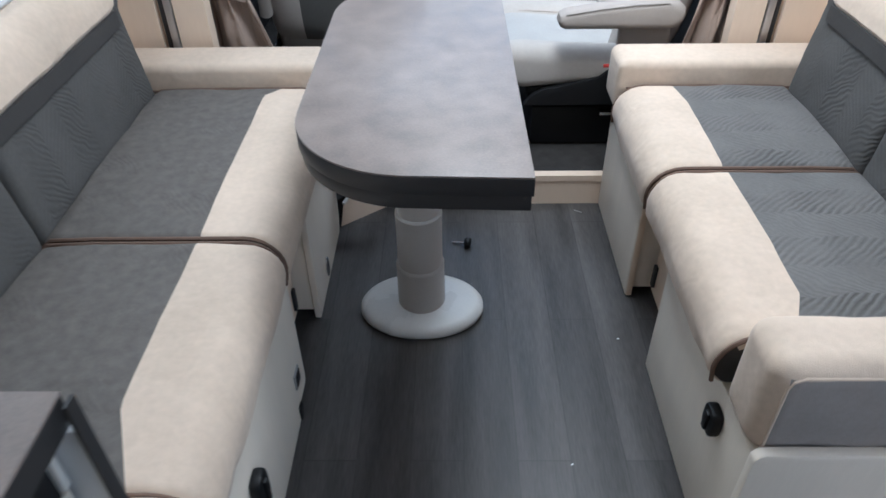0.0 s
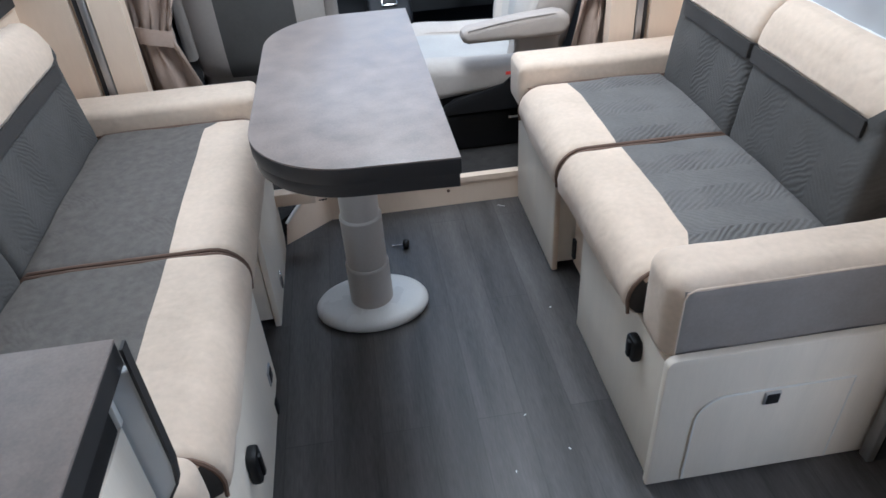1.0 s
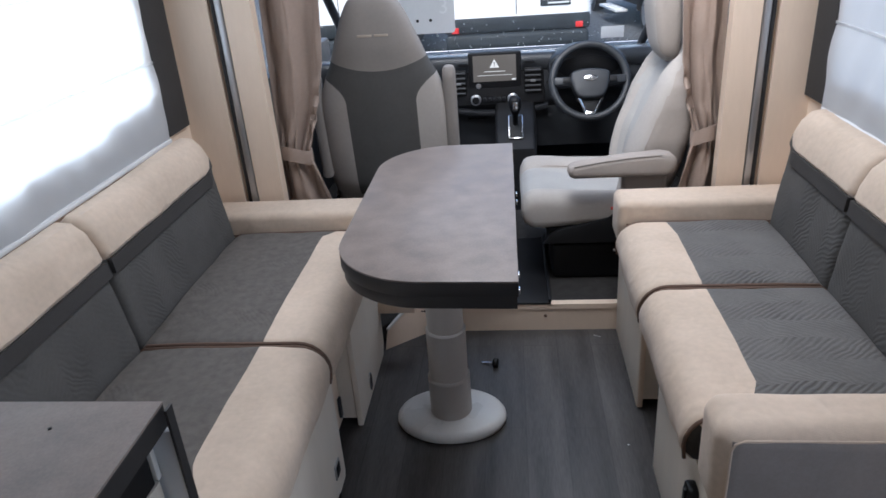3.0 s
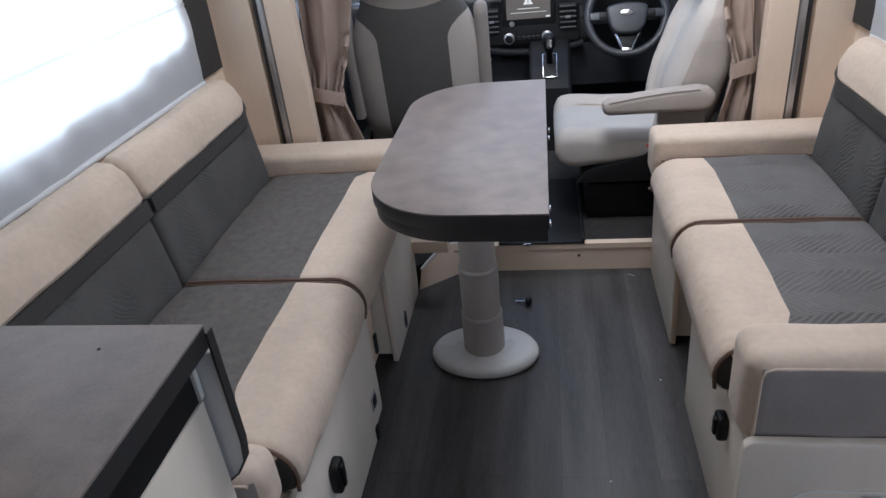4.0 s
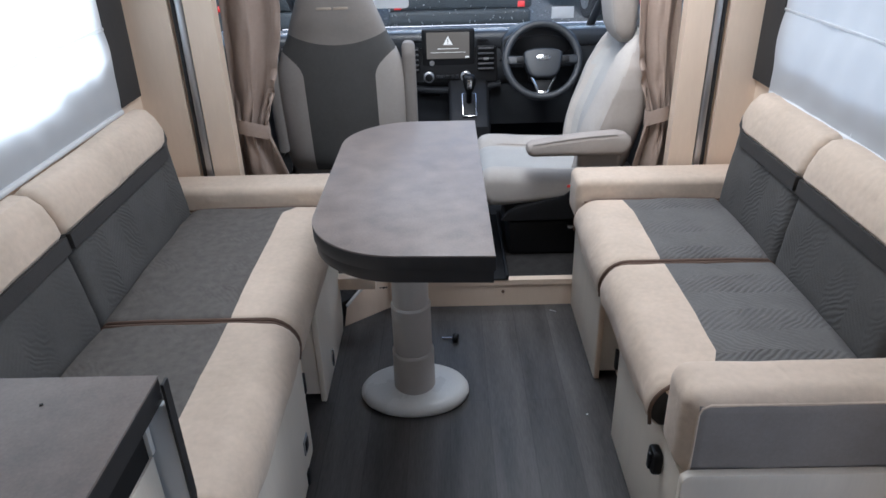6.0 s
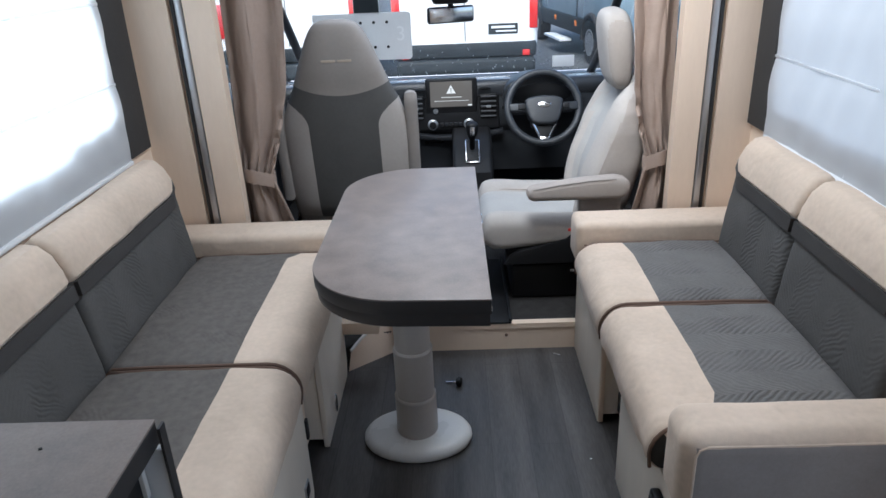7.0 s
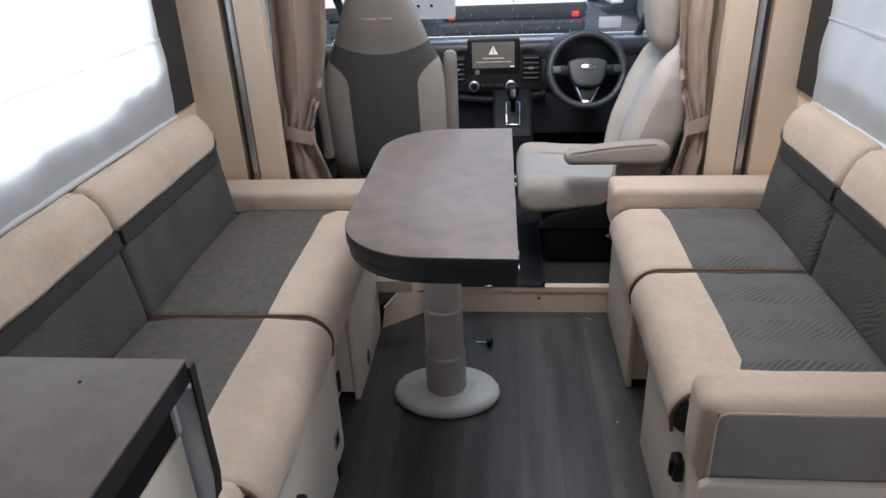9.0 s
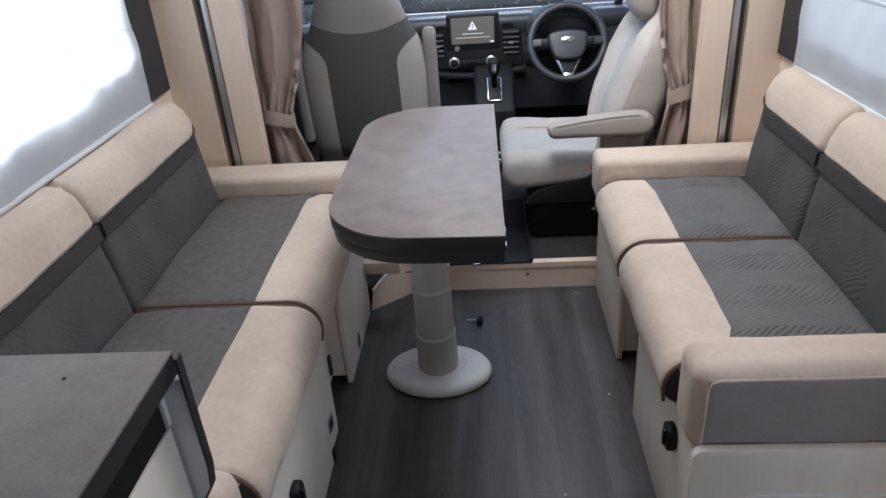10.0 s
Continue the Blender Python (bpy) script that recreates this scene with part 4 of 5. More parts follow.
def cab_seat(at, turn, label, colour_mid, floor_z=0.108):
    """A captain's seat that faces -y before it is turned."""
    m = Matrix.Translation(at) @ Matrix.Rotation(radians(turn), 4, "Z")
    s = thing("cab_seat", (at[0], at[1], floor_z), label, "seat", "cab seats")
    f = floor_z - at[2]

    def add(name, bm, material, text="", under=None):
        if isinstance(bm, tuple):
            bm = ([tuple(m @ Vector(v)) for v in bm[0]], bm[1])
        else:
            bm.transform(m)
        return part(name, bm, material, under or s, text)

    # pedestal
    add("base", rbox(-0.20, 0.20, -0.20, 0.20, f, f + 0.16, 0.02), BLACK, "black seat base")
    add("swivel_plate", rbox(-0.215, 0.215, -0.21, 0.21, f + 0.165, f + 0.19, 0.008), DASH, "dark swivel plate")
    add("runner", rbox(-0.23, 0.23, -0.19, 0.20, f + 0.195, f + 0.235, 0.015), BLACK, "black plastic skirt")
    add("lever", rbox(0.10, 0.16, -0.235, -0.215, f + 0.14, f + 0.155, 0.004), CHROME, "small bright swivel lever")
    # cushion
    prof = [(-0.278, 0.005), (-0.290, -0.025), (-0.292, -0.06), (-0.284, -0.092), (-0.262, -0.115), (-0.225, -0.125), (-0.15, -0.12), (0.20, -0.10), (0.21, 0.02), (0.0, 0.008), (-0.12, 0.014), (-0.19, 0.024), (-0.235, 0.026), (-0.262, 0.018)]
    verts, faces, _, _ = padded(prof, -0.255, 0.255, 0.06, 0.003, 0.018, 2, 0.006)
    # the pad was drawn out along y: lay it across x
    verts = [(y, u, z + (0.030 * math.exp(-((abs(y) - 0.20) / 0.045) ** 2) - 0.012 * math.exp(-(y / 0.12) ** 2)) * max(0.0, min(1.0, (z + 0.06) / 0.05))) for u, y, z in verts]
    got = shared(verts, faces, lambda c, f: "insert" if abs(c.x) < 0.150 and c.z > -0.03 and c.y > -0.270 else "skin")
    c = add("cushion", got["skin"], SEAT_LIGHT, "pale upholstered seat cushion")
    if "insert" in got:
        add("insert", got["insert"], SEAT_INSERT, "paler woven insert", c)
    for x in (-0.258, 0.246):
        add("side_cover", rbox(x - 0.002 if x < 0 else x, x + 0.012 if x < 0 else x + 0.018, -0.16, 0.22, -0.150, -0.034, 0.008, 3), BLACK, "black plastic side cover")
    # backrest with its head part, leaning back
    rows = smooth_rows([(0.00, 0, 0.20, 0.235, 0.07), (0.06, 0, 0.215, 0.248, 0.085), (0.20, 0, 0.235, 0.250, 0.085), (0.36, 0, 0.262, 0.243, 0.075), (0.46, 0, 0.278, 0.215, 0.068), (0.52, 0, 0.288, 0.185, 0.064), (0.60, 0, 0.300, 0.154, 0.066), (0.70, 0, 0.312, 0.112, 0.060), (0.75, 0, 0.318, 0.078, 0.05), (0.765, 0, 0.320, 0.04, 0.03)], 140)
    bm = blob(rows, 230, 3.0)

    dip = lambda x: 0.552 - 0.052 * max(0, 1 - (x / 0.2) ** 2)
    edge_x = lambda z: 0.132 + 0.08 * max(0, (z - 0.38) / 0.1) ** 2
    for v in bm.verts:
        for line in (dip(v.co.x), dip(v.co.x) - 0.055):
            if abs(v.co.z - line) < 0.0031:
                v.co.z = line
        if v.co.z < dip(v.co.x) - 0.062 and abs(abs(v.co.x) - edge_x(v.co.z)) < 0.0050:
            if v.co.z < 0.425:
                v.co.x = math.copysign(edge_x(v.co.z), v.co.x)
        if v.co.z >= 0.42 and v.co.z < dip(v.co.x) - 0.058 and abs(v.co.x) > 0.14:
            ze = 0.38 + 0.1 * math.sqrt((abs(v.co.x) - 0.132) / 0.08)
            if abs(v.co.z - ze) < 0.0033:
                v.co.z = ze

    def zone(c, f):
        if c.z > dip(c.x):
            return "head"
        if c.z > dip(c.x) - 0.055:
            return "band"
        return "mid" if abs(c.x) < edge_x(c.z) else ("side_a" if c.x < 0 else "side_b")

    got = split_bm(bm, zone)
    dark = colour_mid is SEAT_DARK
    b = add("backrest", got["mid"], colour_mid, "woven middle of the backrest")
    for key in ("side_a", "side_b"):
        add("bolster", got[key], SEAT_LIGHT, "pale side bolster", b)
    add("band", got["band"], SEAT_DARK if dark else SEAT_LIGHT, "band below the head part", b)
    add("head_part", got["head"], SEAT_HEAD, "rounded head part", b)
    for x0, x1 in ((-0.056, -0.006), (0.002, 0.054)):
        add("embroidery", rbox(x0, x1, 0.3672, 0.3695, 0.623, 0.632, 0.001), THREAD, "short line of ochre stitching", b)
    for x in (-0.254, 0.254):
        outline = [(0.235, 0.08), (0.285, 0.08), (0.318, 0.468), (0.305, 0.495), (0.272, 0.498), (0.252, 0.48)]
        v2, f2, _, _ = padded(outline, x - 0.024, x + 0.024, 0.02, 0.001, 0.02, 5)
        arm = add("arm", ([(y, u, z) for u, y, z in v2], f2), SEAT_HEAD, "padded folding arm")
        add("pivot", rbox(x - 0.03 if x > 0 else x + 0.005, x - 0.005 if x > 0 else x + 0.03, 0.19, 0.24, 0.08, 0.13, 0.01), BLACK, "black arm pivot", arm)
    return s


cab_seat((-0.262, 1.175, 0.435), 180, "forward-facing cab seat, dark grey middle, taupe head, arms folded up", SEAT_DARK)


def swivelled_seat(yc, floor_z, label):
    """A captain's seat turned to face -x: its width runs along y round yc."""
    s = thing("cab_seat", (0.56, yc, floor_z), label, "seat", "cab seats")
    part("base", rbox(0.36, 0.76, yc - 0.20, yc + 0.20, floor_z, floor_z + 0.15, 0.02), BLACK, s, "black seat base")
    part("swivel_plate", rbox(0.345, 0.775, yc - 0.21, yc + 0.21, floor_z + 0.155, floor_z + 0.178, 0.008), DASH, s, "dark swivel plate")
    part("skirt", rbox(0.34, 0.79, yc - 0.225, yc + 0.225, floor_z + 0.182, floor_z + 0.235, 0.015), BLACK, s, "black plastic skirt")
    part("lever", rbox(0.585, 0.64, yc - 0.232, yc - 0.212, floor_z + 0.128, floor_z + 0.142, 0.004), CHROME, s, "small bright swivel lever")
    # cushion: raised sides round a sunk middle, rolled at the front
    prof = [(0.262, 0.452), (0.247, 0.425), (0.245, 0.398), (0.256, 0.366), (0.284, 0.346), (0.33, 0.342), (0.42, 0.350), (0.76, 0.372), (0.77, 0.45), (0.62, 0.452), (0.45, 0.458), (0.36, 0.466), (0.305, 0.468), (0.278, 0.463)]
    verts, faces, _, _ = padded(prof, yc - 0.254, yc + 0.254, 0.034, 0.002, 0.012, 2, 0.0)
    shaped = []
    for x, y, z in verts:
        d = abs(y - yc)
        f = max(0.0, min(1.0, (z - 0.40) / 0.05))
        ridge = 0.018 * math.exp(-((d - 0.200) / 0.040) ** 2)
        hollow = -0.020 * max(0.0, min(1.0, (0.160 - d) / 0.025))
        shaped.append((x, y, z + f * (ridge + hollow)))
    got = shared(shaped, faces, lambda c, f: "insert" if abs(c.y - yc) < 0.146 and c.z > 0.41 and c.x < 0.72 else "skin")
    cu = part("cushion", got["skin"], SEAT_LIGHT, s, "pale upholstered seat cushion")
    part("insert", got["insert"], SEAT_INSERT, cu, "paler woven insert")
    for e in (-0.147, 0.147):
        part("seam", tube([(0.262, yc + e, 0.434), (0.282, yc + e, 0.452), (0.36, yc + e, 0.458), (0.50, yc + e, 0.449), (0.66, yc + e, 0.444)], 0.0028, 6), SEAT_ARM, cu, "sewn seam")
    cover = [(0.325, 0.29), (0.350, 0.325), (0.385, 0.346), (0.46, 0.362), (0.56, 0.388), (0.61, 0.430), (0.79, 0.440), (0.80, 0.29)]
    for y in (yc - 0.262, yc + 0.240):
        part("side_cover", prism(cover, "y", y, y + 0.022, 0.005), BLACK, s, "black plastic side cover")
    # backrest: two full bolsters round a sunk woven middle
    zs = np.linspace(0.44, 0.962, 64)
    front = np.interp(zs, [0.44, 0.50, 0.56, 0.625, 0.75, 0.88, 0.925, 0.962], [0.600, 0.604, 0.613, 0.630, 0.676, 0.733, 0.768, 0.815])
    rear = np.interp(zs, [0.44, 0.50, 0.65, 0.80, 0.90, 0.94, 0.962], [0.790, 0.815, 0.855, 0.885, 0.893, 0.885, 0.845])
    half = np.interp(zs, [0.44, 0.52, 0.66, 0.78, 0.85, 0.905, 0.94, 0.962], [0.215, 0.240, 0.250, 0.245, 0.228, 0.190, 0.150, 0.105])
    n = 84
    verts, faces = [], []
    for z, xf, xr, hw in zip(zs, front, rear, half):
        xm, hd = (xf + xr) / 2, (xr - xf) / 2
        for i in range(n):
            a = 2 * math.pi * i / n
            c_, s_ = math.cos(a), math.sin(a)
            x = xm - hd * math.copysign(abs(c_) ** 0.5, c_)
            y = hw * math.copysign(abs(s_) ** 0.5, s_)
            if c_ > 0:
                w = 0.132 + 0.02 * (z - 0.5)
                x += 0.048 * max(0.0, min(1.0, (w - abs(y)) / 0.035)) * min(1.0, (0.962 - z) / 0.06)
                x += 0.004 * noise.noise(Vector((x * 9, y * 9, z * 9)))
            verts.append((float(x), float(yc + y), float(z)))
    for j in range(len(zs) - 1):
        for i in range(n):
            faces.append((j * n + i, j * n + (i + 1) % n, (j + 1) * n + (i + 1) % n, (j + 1) * n + i))
    faces.append(tuple(range(n - 1, -1, -1)))
    faces.append(tuple((len(zs) - 1) * n + i for i in range(n)))

    def zone(c, f):
        j = min(f) // n
        if c.x < (front[j] + rear[j]) / 2 and abs(c.y - yc) < 0.118 + 0.02 * (c.z - 0.5):
            return "middle"
        if abs(c.y - yc) > 0.86 * half[j] and c.x > front[j] + 0.045 or c.x > rear[j] - 0.03:
            return "side"
        return "near" if c.y < yc else "far"

    got = shared(verts, faces, zone)
    bk = part("backrest", got["middle"], SEAT_INSERT, s, "paler woven middle of the backrest")
    part("bolster", got["near"], SEAT_LIGHT, bk, "pale side bolster")
    part("bolster", got["far"], SEAT_LIGHT, bk, "pale side bolster")
    part("side_panel", got["side"], SEAT_SIDE_SHADED, bk, "side and back of the backrest, shading put in its beige")
    part("seam", tube([(float(x) + 0.046, float(yc - 0.965 * h), float(z)) for z, x, h in list(zip(zs, front, half))[4:54:3]], 0.0035, 6), SEAT_ARM, bk, "sewn seam")
    # head cushion, standing proud of the shoulders
    rows = smooth_rows([(0.908, 0.776, yc, 0.016, 0.075), (0.925, 0.777, yc, 0.034, 0.100), (0.96, 0.772, yc, 0.046, 0.116), (1.02, 0.768, yc, 0.054, 0.122), (1.08, 0.762, yc, 0.057, 0.120), (1.13, 0.755, yc, 0.056, 0.110), (1.165, 0.750, yc, 0.048, 0.094), (1.185, 0.748, yc, 0.034, 0.070), (1.194, 0.748, yc, 0.014, 0.03)], 40)
    hc = split_bm(blob(rows, 48, 3.4), lambda c, f: "side" if abs(c.y - yc) > 0.100 or c.x > 0.785 else "face")
    hd = part("head_cushion", hc["face"], SEAT_LIGHT, s, "rounded pale head cushion")
    part("side_panel", hc["side"], SEAT_SIDE_SHADED, hd, "side of the head cushion, shading put in its beige")
    # near arm folded down
    outline = [(0.432, 0.560), (0.416, 0.568), (0.408, 0.584), (0.413, 0.602), (0.430, 0.613), (0.53, 0.629), (0.63, 0.640), (0.725, 0.645), (0.757, 0.638), (0.776, 0.621), (0.780, 0.597), (0.768, 0.574), (0.742, 0.561)]
    v2, f2, _, _ = padded(outline, yc - 0.322, yc - 0.252, 0.022, 0.001, 0.016, 5)
    arm = part("arm", (v2, f2), SEAT_ARM, s, "padded folding arm")
    part("seam", tube([(x, yc - 0.318, z - 0.006) for x, z in outline[4:8]], 0.0022, 6), SEAT_HEAD, arm, "sewn seam along the arm")
    part("arm_bracket", rbox(0.60, 0.76, yc - 0.275, yc - 0.235, 0.47, 0.562, 0.02, 3), SEAT_ARM, s, "covered arm bracket")
    return s


swivelled_seat(0.955, 0.108, "pale cab seat swivelled sideways, one armrest folded down")
solo("seat_tag", rbox(0.566, 0.584, 0.676, 0.680, 0.428, 0.439, 0.001, turn=None), TAG, "small red strap tag on the cab seat", "tag")

# dark tray beside the table, on the cab floor
tr = thing("floor_tray", (0.19, 0.83, 0.108), "flat black plastic tray on the cab floor", "tray")
part("tray_base", rbox(0.03, 0.345, 0.548, 1.12, 0.113, 0.122, 0.003), BLACK, tr)
part("rim", rbox(0.335, 0.347, 0.548, 1.12, 0.1225, 0.135, 0.003), BLACK, tr, "raised rim")
part("clip", rbox(0.12, 0.15, 0.543, 0.5475, 0.112, 0.121, 0.001), CHROME, tr, "small bright clip")

# dashboard
da = thing("dashboard", (0.14, 2.0, 0.3), "dark grey plastic dashboard, its top paled for windscreen glare", "dashboard")
top = [(1.892, 0.72), (1.892, 0.784), (1.905, 0.787), (2.10, 0.764), (2.34, 0.722), (2.34, 0.66), (1.90, 0.70)]
part("top_pad", prism(top, "x", -0.78, 1.06, 0.004), DASHTOP_GLARE, da, "grained dashboard top, windscreen glare put in its grey")
lip = [(1.842, 0.735), (1.845, 0.760), (1.853, 0.778), (1.864, 0.786), (1.874, 0.788), (1.888, 0.775), (1.89, 0.70), (1.85, 0.712)]
part("front_lip", prism(lip, "x", -0.78, 1.06, 0.003), LEATHER, da, "dark stitched front lip")
face = [(1.86, 0.715), (1.845, 0.64), (1.85, 0.56), (1.88, 0.52), (1.87, 0.44), (1.90, 0.30), (2.3, 0.30), (2.3, 0.65), (1.95, 0.70)]
part("front_face", prism(face, "x", -0.78, 1.06, 0.004), LEATHER, da, "dark grained fascia")
# centre stack
stack = [(1.86, 0.73), (1.832, 0.62), (1.828, 0.55), (1.85, 0.522), (1.9, 0.522), (1.9, 0.73)]
part("centre_panel", prism(stack, "x", -0.085, 0.385, 0.01), BLACK, da, "gloss black centre panel")
sh = [(x, z) for x, z in [(-0.11, 0.545)] + [(-0.11 + 0.5 * i / 10, 0.545 - 0.028 * math.sin(math.pi * i / 10)) for i in range(1, 10)] + [(0.40, 0.545), (0.40, 0.525)] + [(0.40 - 0.52 * i / 10, 0.525 - 0.03 * math.sin(math.pi * i / 10)) for i in range(1, 11)]]
part("lower_lip", prism(sh, "y", 1.80, 1.86, 0.004), DASH, da, "curved lower lip")
part("glove_shelf", rbox(-0.76, -0.12, 1.82, 1.88, 0.40, 0.53, 0.012), DASH, da, "dark lower shelf")
sk = part("media_bezel", rbox(0.006, 0.270, 1.835, 1.862, 0.624, 0.806, 0.008, 3), BLACK, da, "black display bezel")
part("display", rbox(0.030, 0.244, 1.8315, 1.8345, 0.664, 0.793, 0.001), SCREEN, sk, "dimly lit display")
tri = bmesh.new()
for poly in ([(-0.024, -0.020), (0.024, -0.020), (0.0, 0.023)],):
    lo = [tri.verts.new((0.137 + u, 1.8305, 0.752 + v)) for u, v in poly]
    tri.faces.new(lo)
    hi = [tri.verts.new((0.137 + u, 1.8312, 0.752 + v)) for u, v in poly]
    tri.faces.new(hi[::-1])
part("warning_icon", tri, ICON, sk, "white warning triangle", smooth=False)
bm = rbox(0.135, 0.139, 1.8296, 1.8302, 0.744, 0.760)
rbox(0.135, 0.139, 1.8296, 1.8302, 0.737, 0.741, bm=bm)
part("icon_mark", bm, SCREEN, sk, "exclamation mark", smooth=False)
part("text_line", rbox(0.085, 0.190, 1.8305, 1.8312, 0.712, 0.715), ICON, sk, "thin line of small lettering", smooth=False)
part("text_line", rbox(0.05, 0.225, 1.8305, 1.8312, 0.694, 0.696), ICON, sk, smooth=False)
part("shortcut_glint", rbox(0.222, 0.242, 1.8303, 1.8312, 0.668, 0.675), ICON, sk, "lit corner button", smooth=False)
part("power_knob", lathe([(0.013, 0), (0.012, 0.010), (0.004, 0.011)], 0, 0, 0, 20, pose(0.055, 1.835, 0.643, 90)), ALU, sk, "small round knob")


def vent(x0, x1, z0, z1):
    v = part("air_vent", rbox(x0, x1, 1.828, 1.842, z0, z1, 0.008, 3), BLACK, da, "black air vent")
    for i in range(5):
        z = z0 + (z1 - z0) * (i + 0.5) / 5
        part("slat", rbox(x0 + 0.006, x1 - 0.006, 1.818, 1.827, z - 0.004, z + 0.004, 0.002), SLAT, v)
    part("tab", rbox((x0 + x1) / 2 - 0.012, (x0 + x1) / 2 + 0.012, 1.812, 1.819, (z0 + z1) / 2 - 0.006, (z0 + z1) / 2 + 0.006, 0.002), ALU, v, "grey vent tab")


vent(-0.085, -0.005, 0.600, 0.725)
vent(0.282, 0.372, 0.600, 0.725)
vent(0.90, 0.98, 0.620, 0.745)
vent(-0.70, -0.60, 0.620, 0.745)
for x in (0.038, 0.225):
    k = part("round_dial", lathe([(0.027, 0), (0.027, 0.014), (0.022, 0.018), (0.010, 0.019)], 0, 0, 0, 28, pose(x, 1.832, 0.575, 90)), ALU, da, "round climate dial with bright ring")
    part("dial_cap", lathe([(0.019, 0.015), (0.018, 0.024), (0.006, 0.025)], 0, 0, 0, 24, pose(x, 1.832, 0.575, 90)), BLACK, k)
for i in range(5):
    part("button", rbox(0.075 + 0.024 * i, 0.094 + 0.024 * i, 1.818, 1.832, 0.566, 0.584, 0.003), DASH, da, "dark climate button")
part("ignition_dial", lathe([(0.018, 0), (0.017, 0.010), (0.008, 0.012)], 0, 0, 0, 20, pose(-0.075, 1.835, 0.475, 90)), ALU, da, "small round socket cover")
part("drawer_slot", rbox(-0.01, 0.09, 1.852, 1.862, 0.468, 0.480, 0.003), BLACK, da)
for x in (-0.02, 0.31, 0.95):
    out = [(x + 0.03 * math.cos(a), 0.752 + 0.008 * math.sin(a)) for a in [2 * math.pi * i / 18 for i in range(18)]]
    part("demister", prism(out, "y", 1.826, 1.838, 0.002), BLACK, da, "small oval outlet")
# binnacle behind the wheel
hood = [(0.40, 0.70)] + [(0.59 + 0.19 * math.cos(radians(a)), 0.735 + 0.085 * math.sin(radians(a))) for a in range(170, 9, -16)] + [(0.78, 0.70), (0.75, 0.62), (0.43, 0.62)]
part("binnacle", prism(hood, "y", 1.775, 1.95, 0.012, 3), DASH, da, "hooded instrument binnacle")
part("instrument_glass", prism([(0.59 + 0.15 * math.cos(radians(a)), 0.725 + 0.055 * math.sin(radians(a))) for a in range(0, 360, 20)], "y", 1.766, 1.776, 0.003), BLACK, da, "dark instrument glass")
# console and selector
part("console", prism([(1.48, 0.108), (1.53, 0.40), (1.565, 0.425), (1.68, 0.535), (1.86, 0.56), (1.86, 0.108)], "x", 0.135, 0.335, 0.02, 3), BLACK, da, "black centre console")
tilt = Matrix.Translation((0.235, 1.618, 0.484)) @ Matrix.Rotation(radians(43.5), 4, "X")
se = part("selector_plate", rbox(-0.036, 0.036, -0.065, 0.065, -0.002, 0.006, 0.006, turn=tilt), CHROME, da, "bright selector surround")
part("selector_gate", rbox(-0.031, 0.031, -0.060, 0.060, 0.0065, 0.009, 0.002, turn=tilt), BLACK, se)
part("selector_stalk", tube([(0.234, 1.63, 0.495), (0.234, 1.60, 0.54), (0.234, 1.575, 0.585)], 0.014, 12), BLACK, da, "black gear selector stalk")
kn = part("selector_knob", blob(smooth_rows([(0.565, 0.234, 1.56, 0.016, 0.018), (0.59, 0.234, 1.556, 0.026, 0.028), (0.62, 0.234, 1.552, 0.031, 0.032), (0.642, 0.234, 1.55, 0.025, 0.026), (0.65, 0.234, 1.55, 0.008, 0.009)], 14), 20, 2.4), BLACK, da, "rounded gear selector knob")
part("knob_trim", rbox(0.222, 0.246, 1.517, 1.530, 0.585, 0.630, 0.004), CHROME, kn, "bright knob trim")

# steering wheel
wm = Matrix.Translation((0.588, 1.665, 0.680)) @ Matrix.Rotation(radians(-27), 4, "X")
wh = thing("steering_wheel", (0.588, 1.70, 0.66), "dark leather steering wheel with bright lower spokes", "steering wheel")


def wheel_part(name, bm, material, label="", under=None, drop=0.0):
    bm.transform(Matrix.Translation((0, 0, -drop)))
    bm.transform(wm)
    return part(name, bm, material, under or wh, label)


wheel_part("rim", tube([(0.1745 * math.cos(2 * math.pi * i / 56), 0, 0.1745 * math.sin(2 * math.pi * i / 56)) for i in range(56)], 0.0185, 12, True), LEATHER, "thick dark leather rim")
hub = [(-0.092, 0.046), (-0.078, 0.058), (-0.045, 0.066), (0.0, 0.069), (0.045, 0.066), (0.078, 0.058), (0.092, 0.046), (0.090, 0.010), (0.078, -0.035), (0.060, -0.064), (0.030, -0.074), (-0.030, -0.074), (-0.060, -0.064), (-0.078, -0.035), (-0.090, 0.010)]
hb = wheel_part("hub", prism(hub, "y", -0.045, 0.02, 0.014, 4), LEATHER, "dark padded hub", drop=0.018)
wheel_part("badge", prism([(0.032 * math.cos(2 * math.pi * i / 24), 0.020 + 0.013 * math.sin(2 * math.pi * i / 24)) for i in range(24)], "y", -0.0495, -0.0452, 0.001), CHROME, "plain oval bright badge", hb, 0.018)
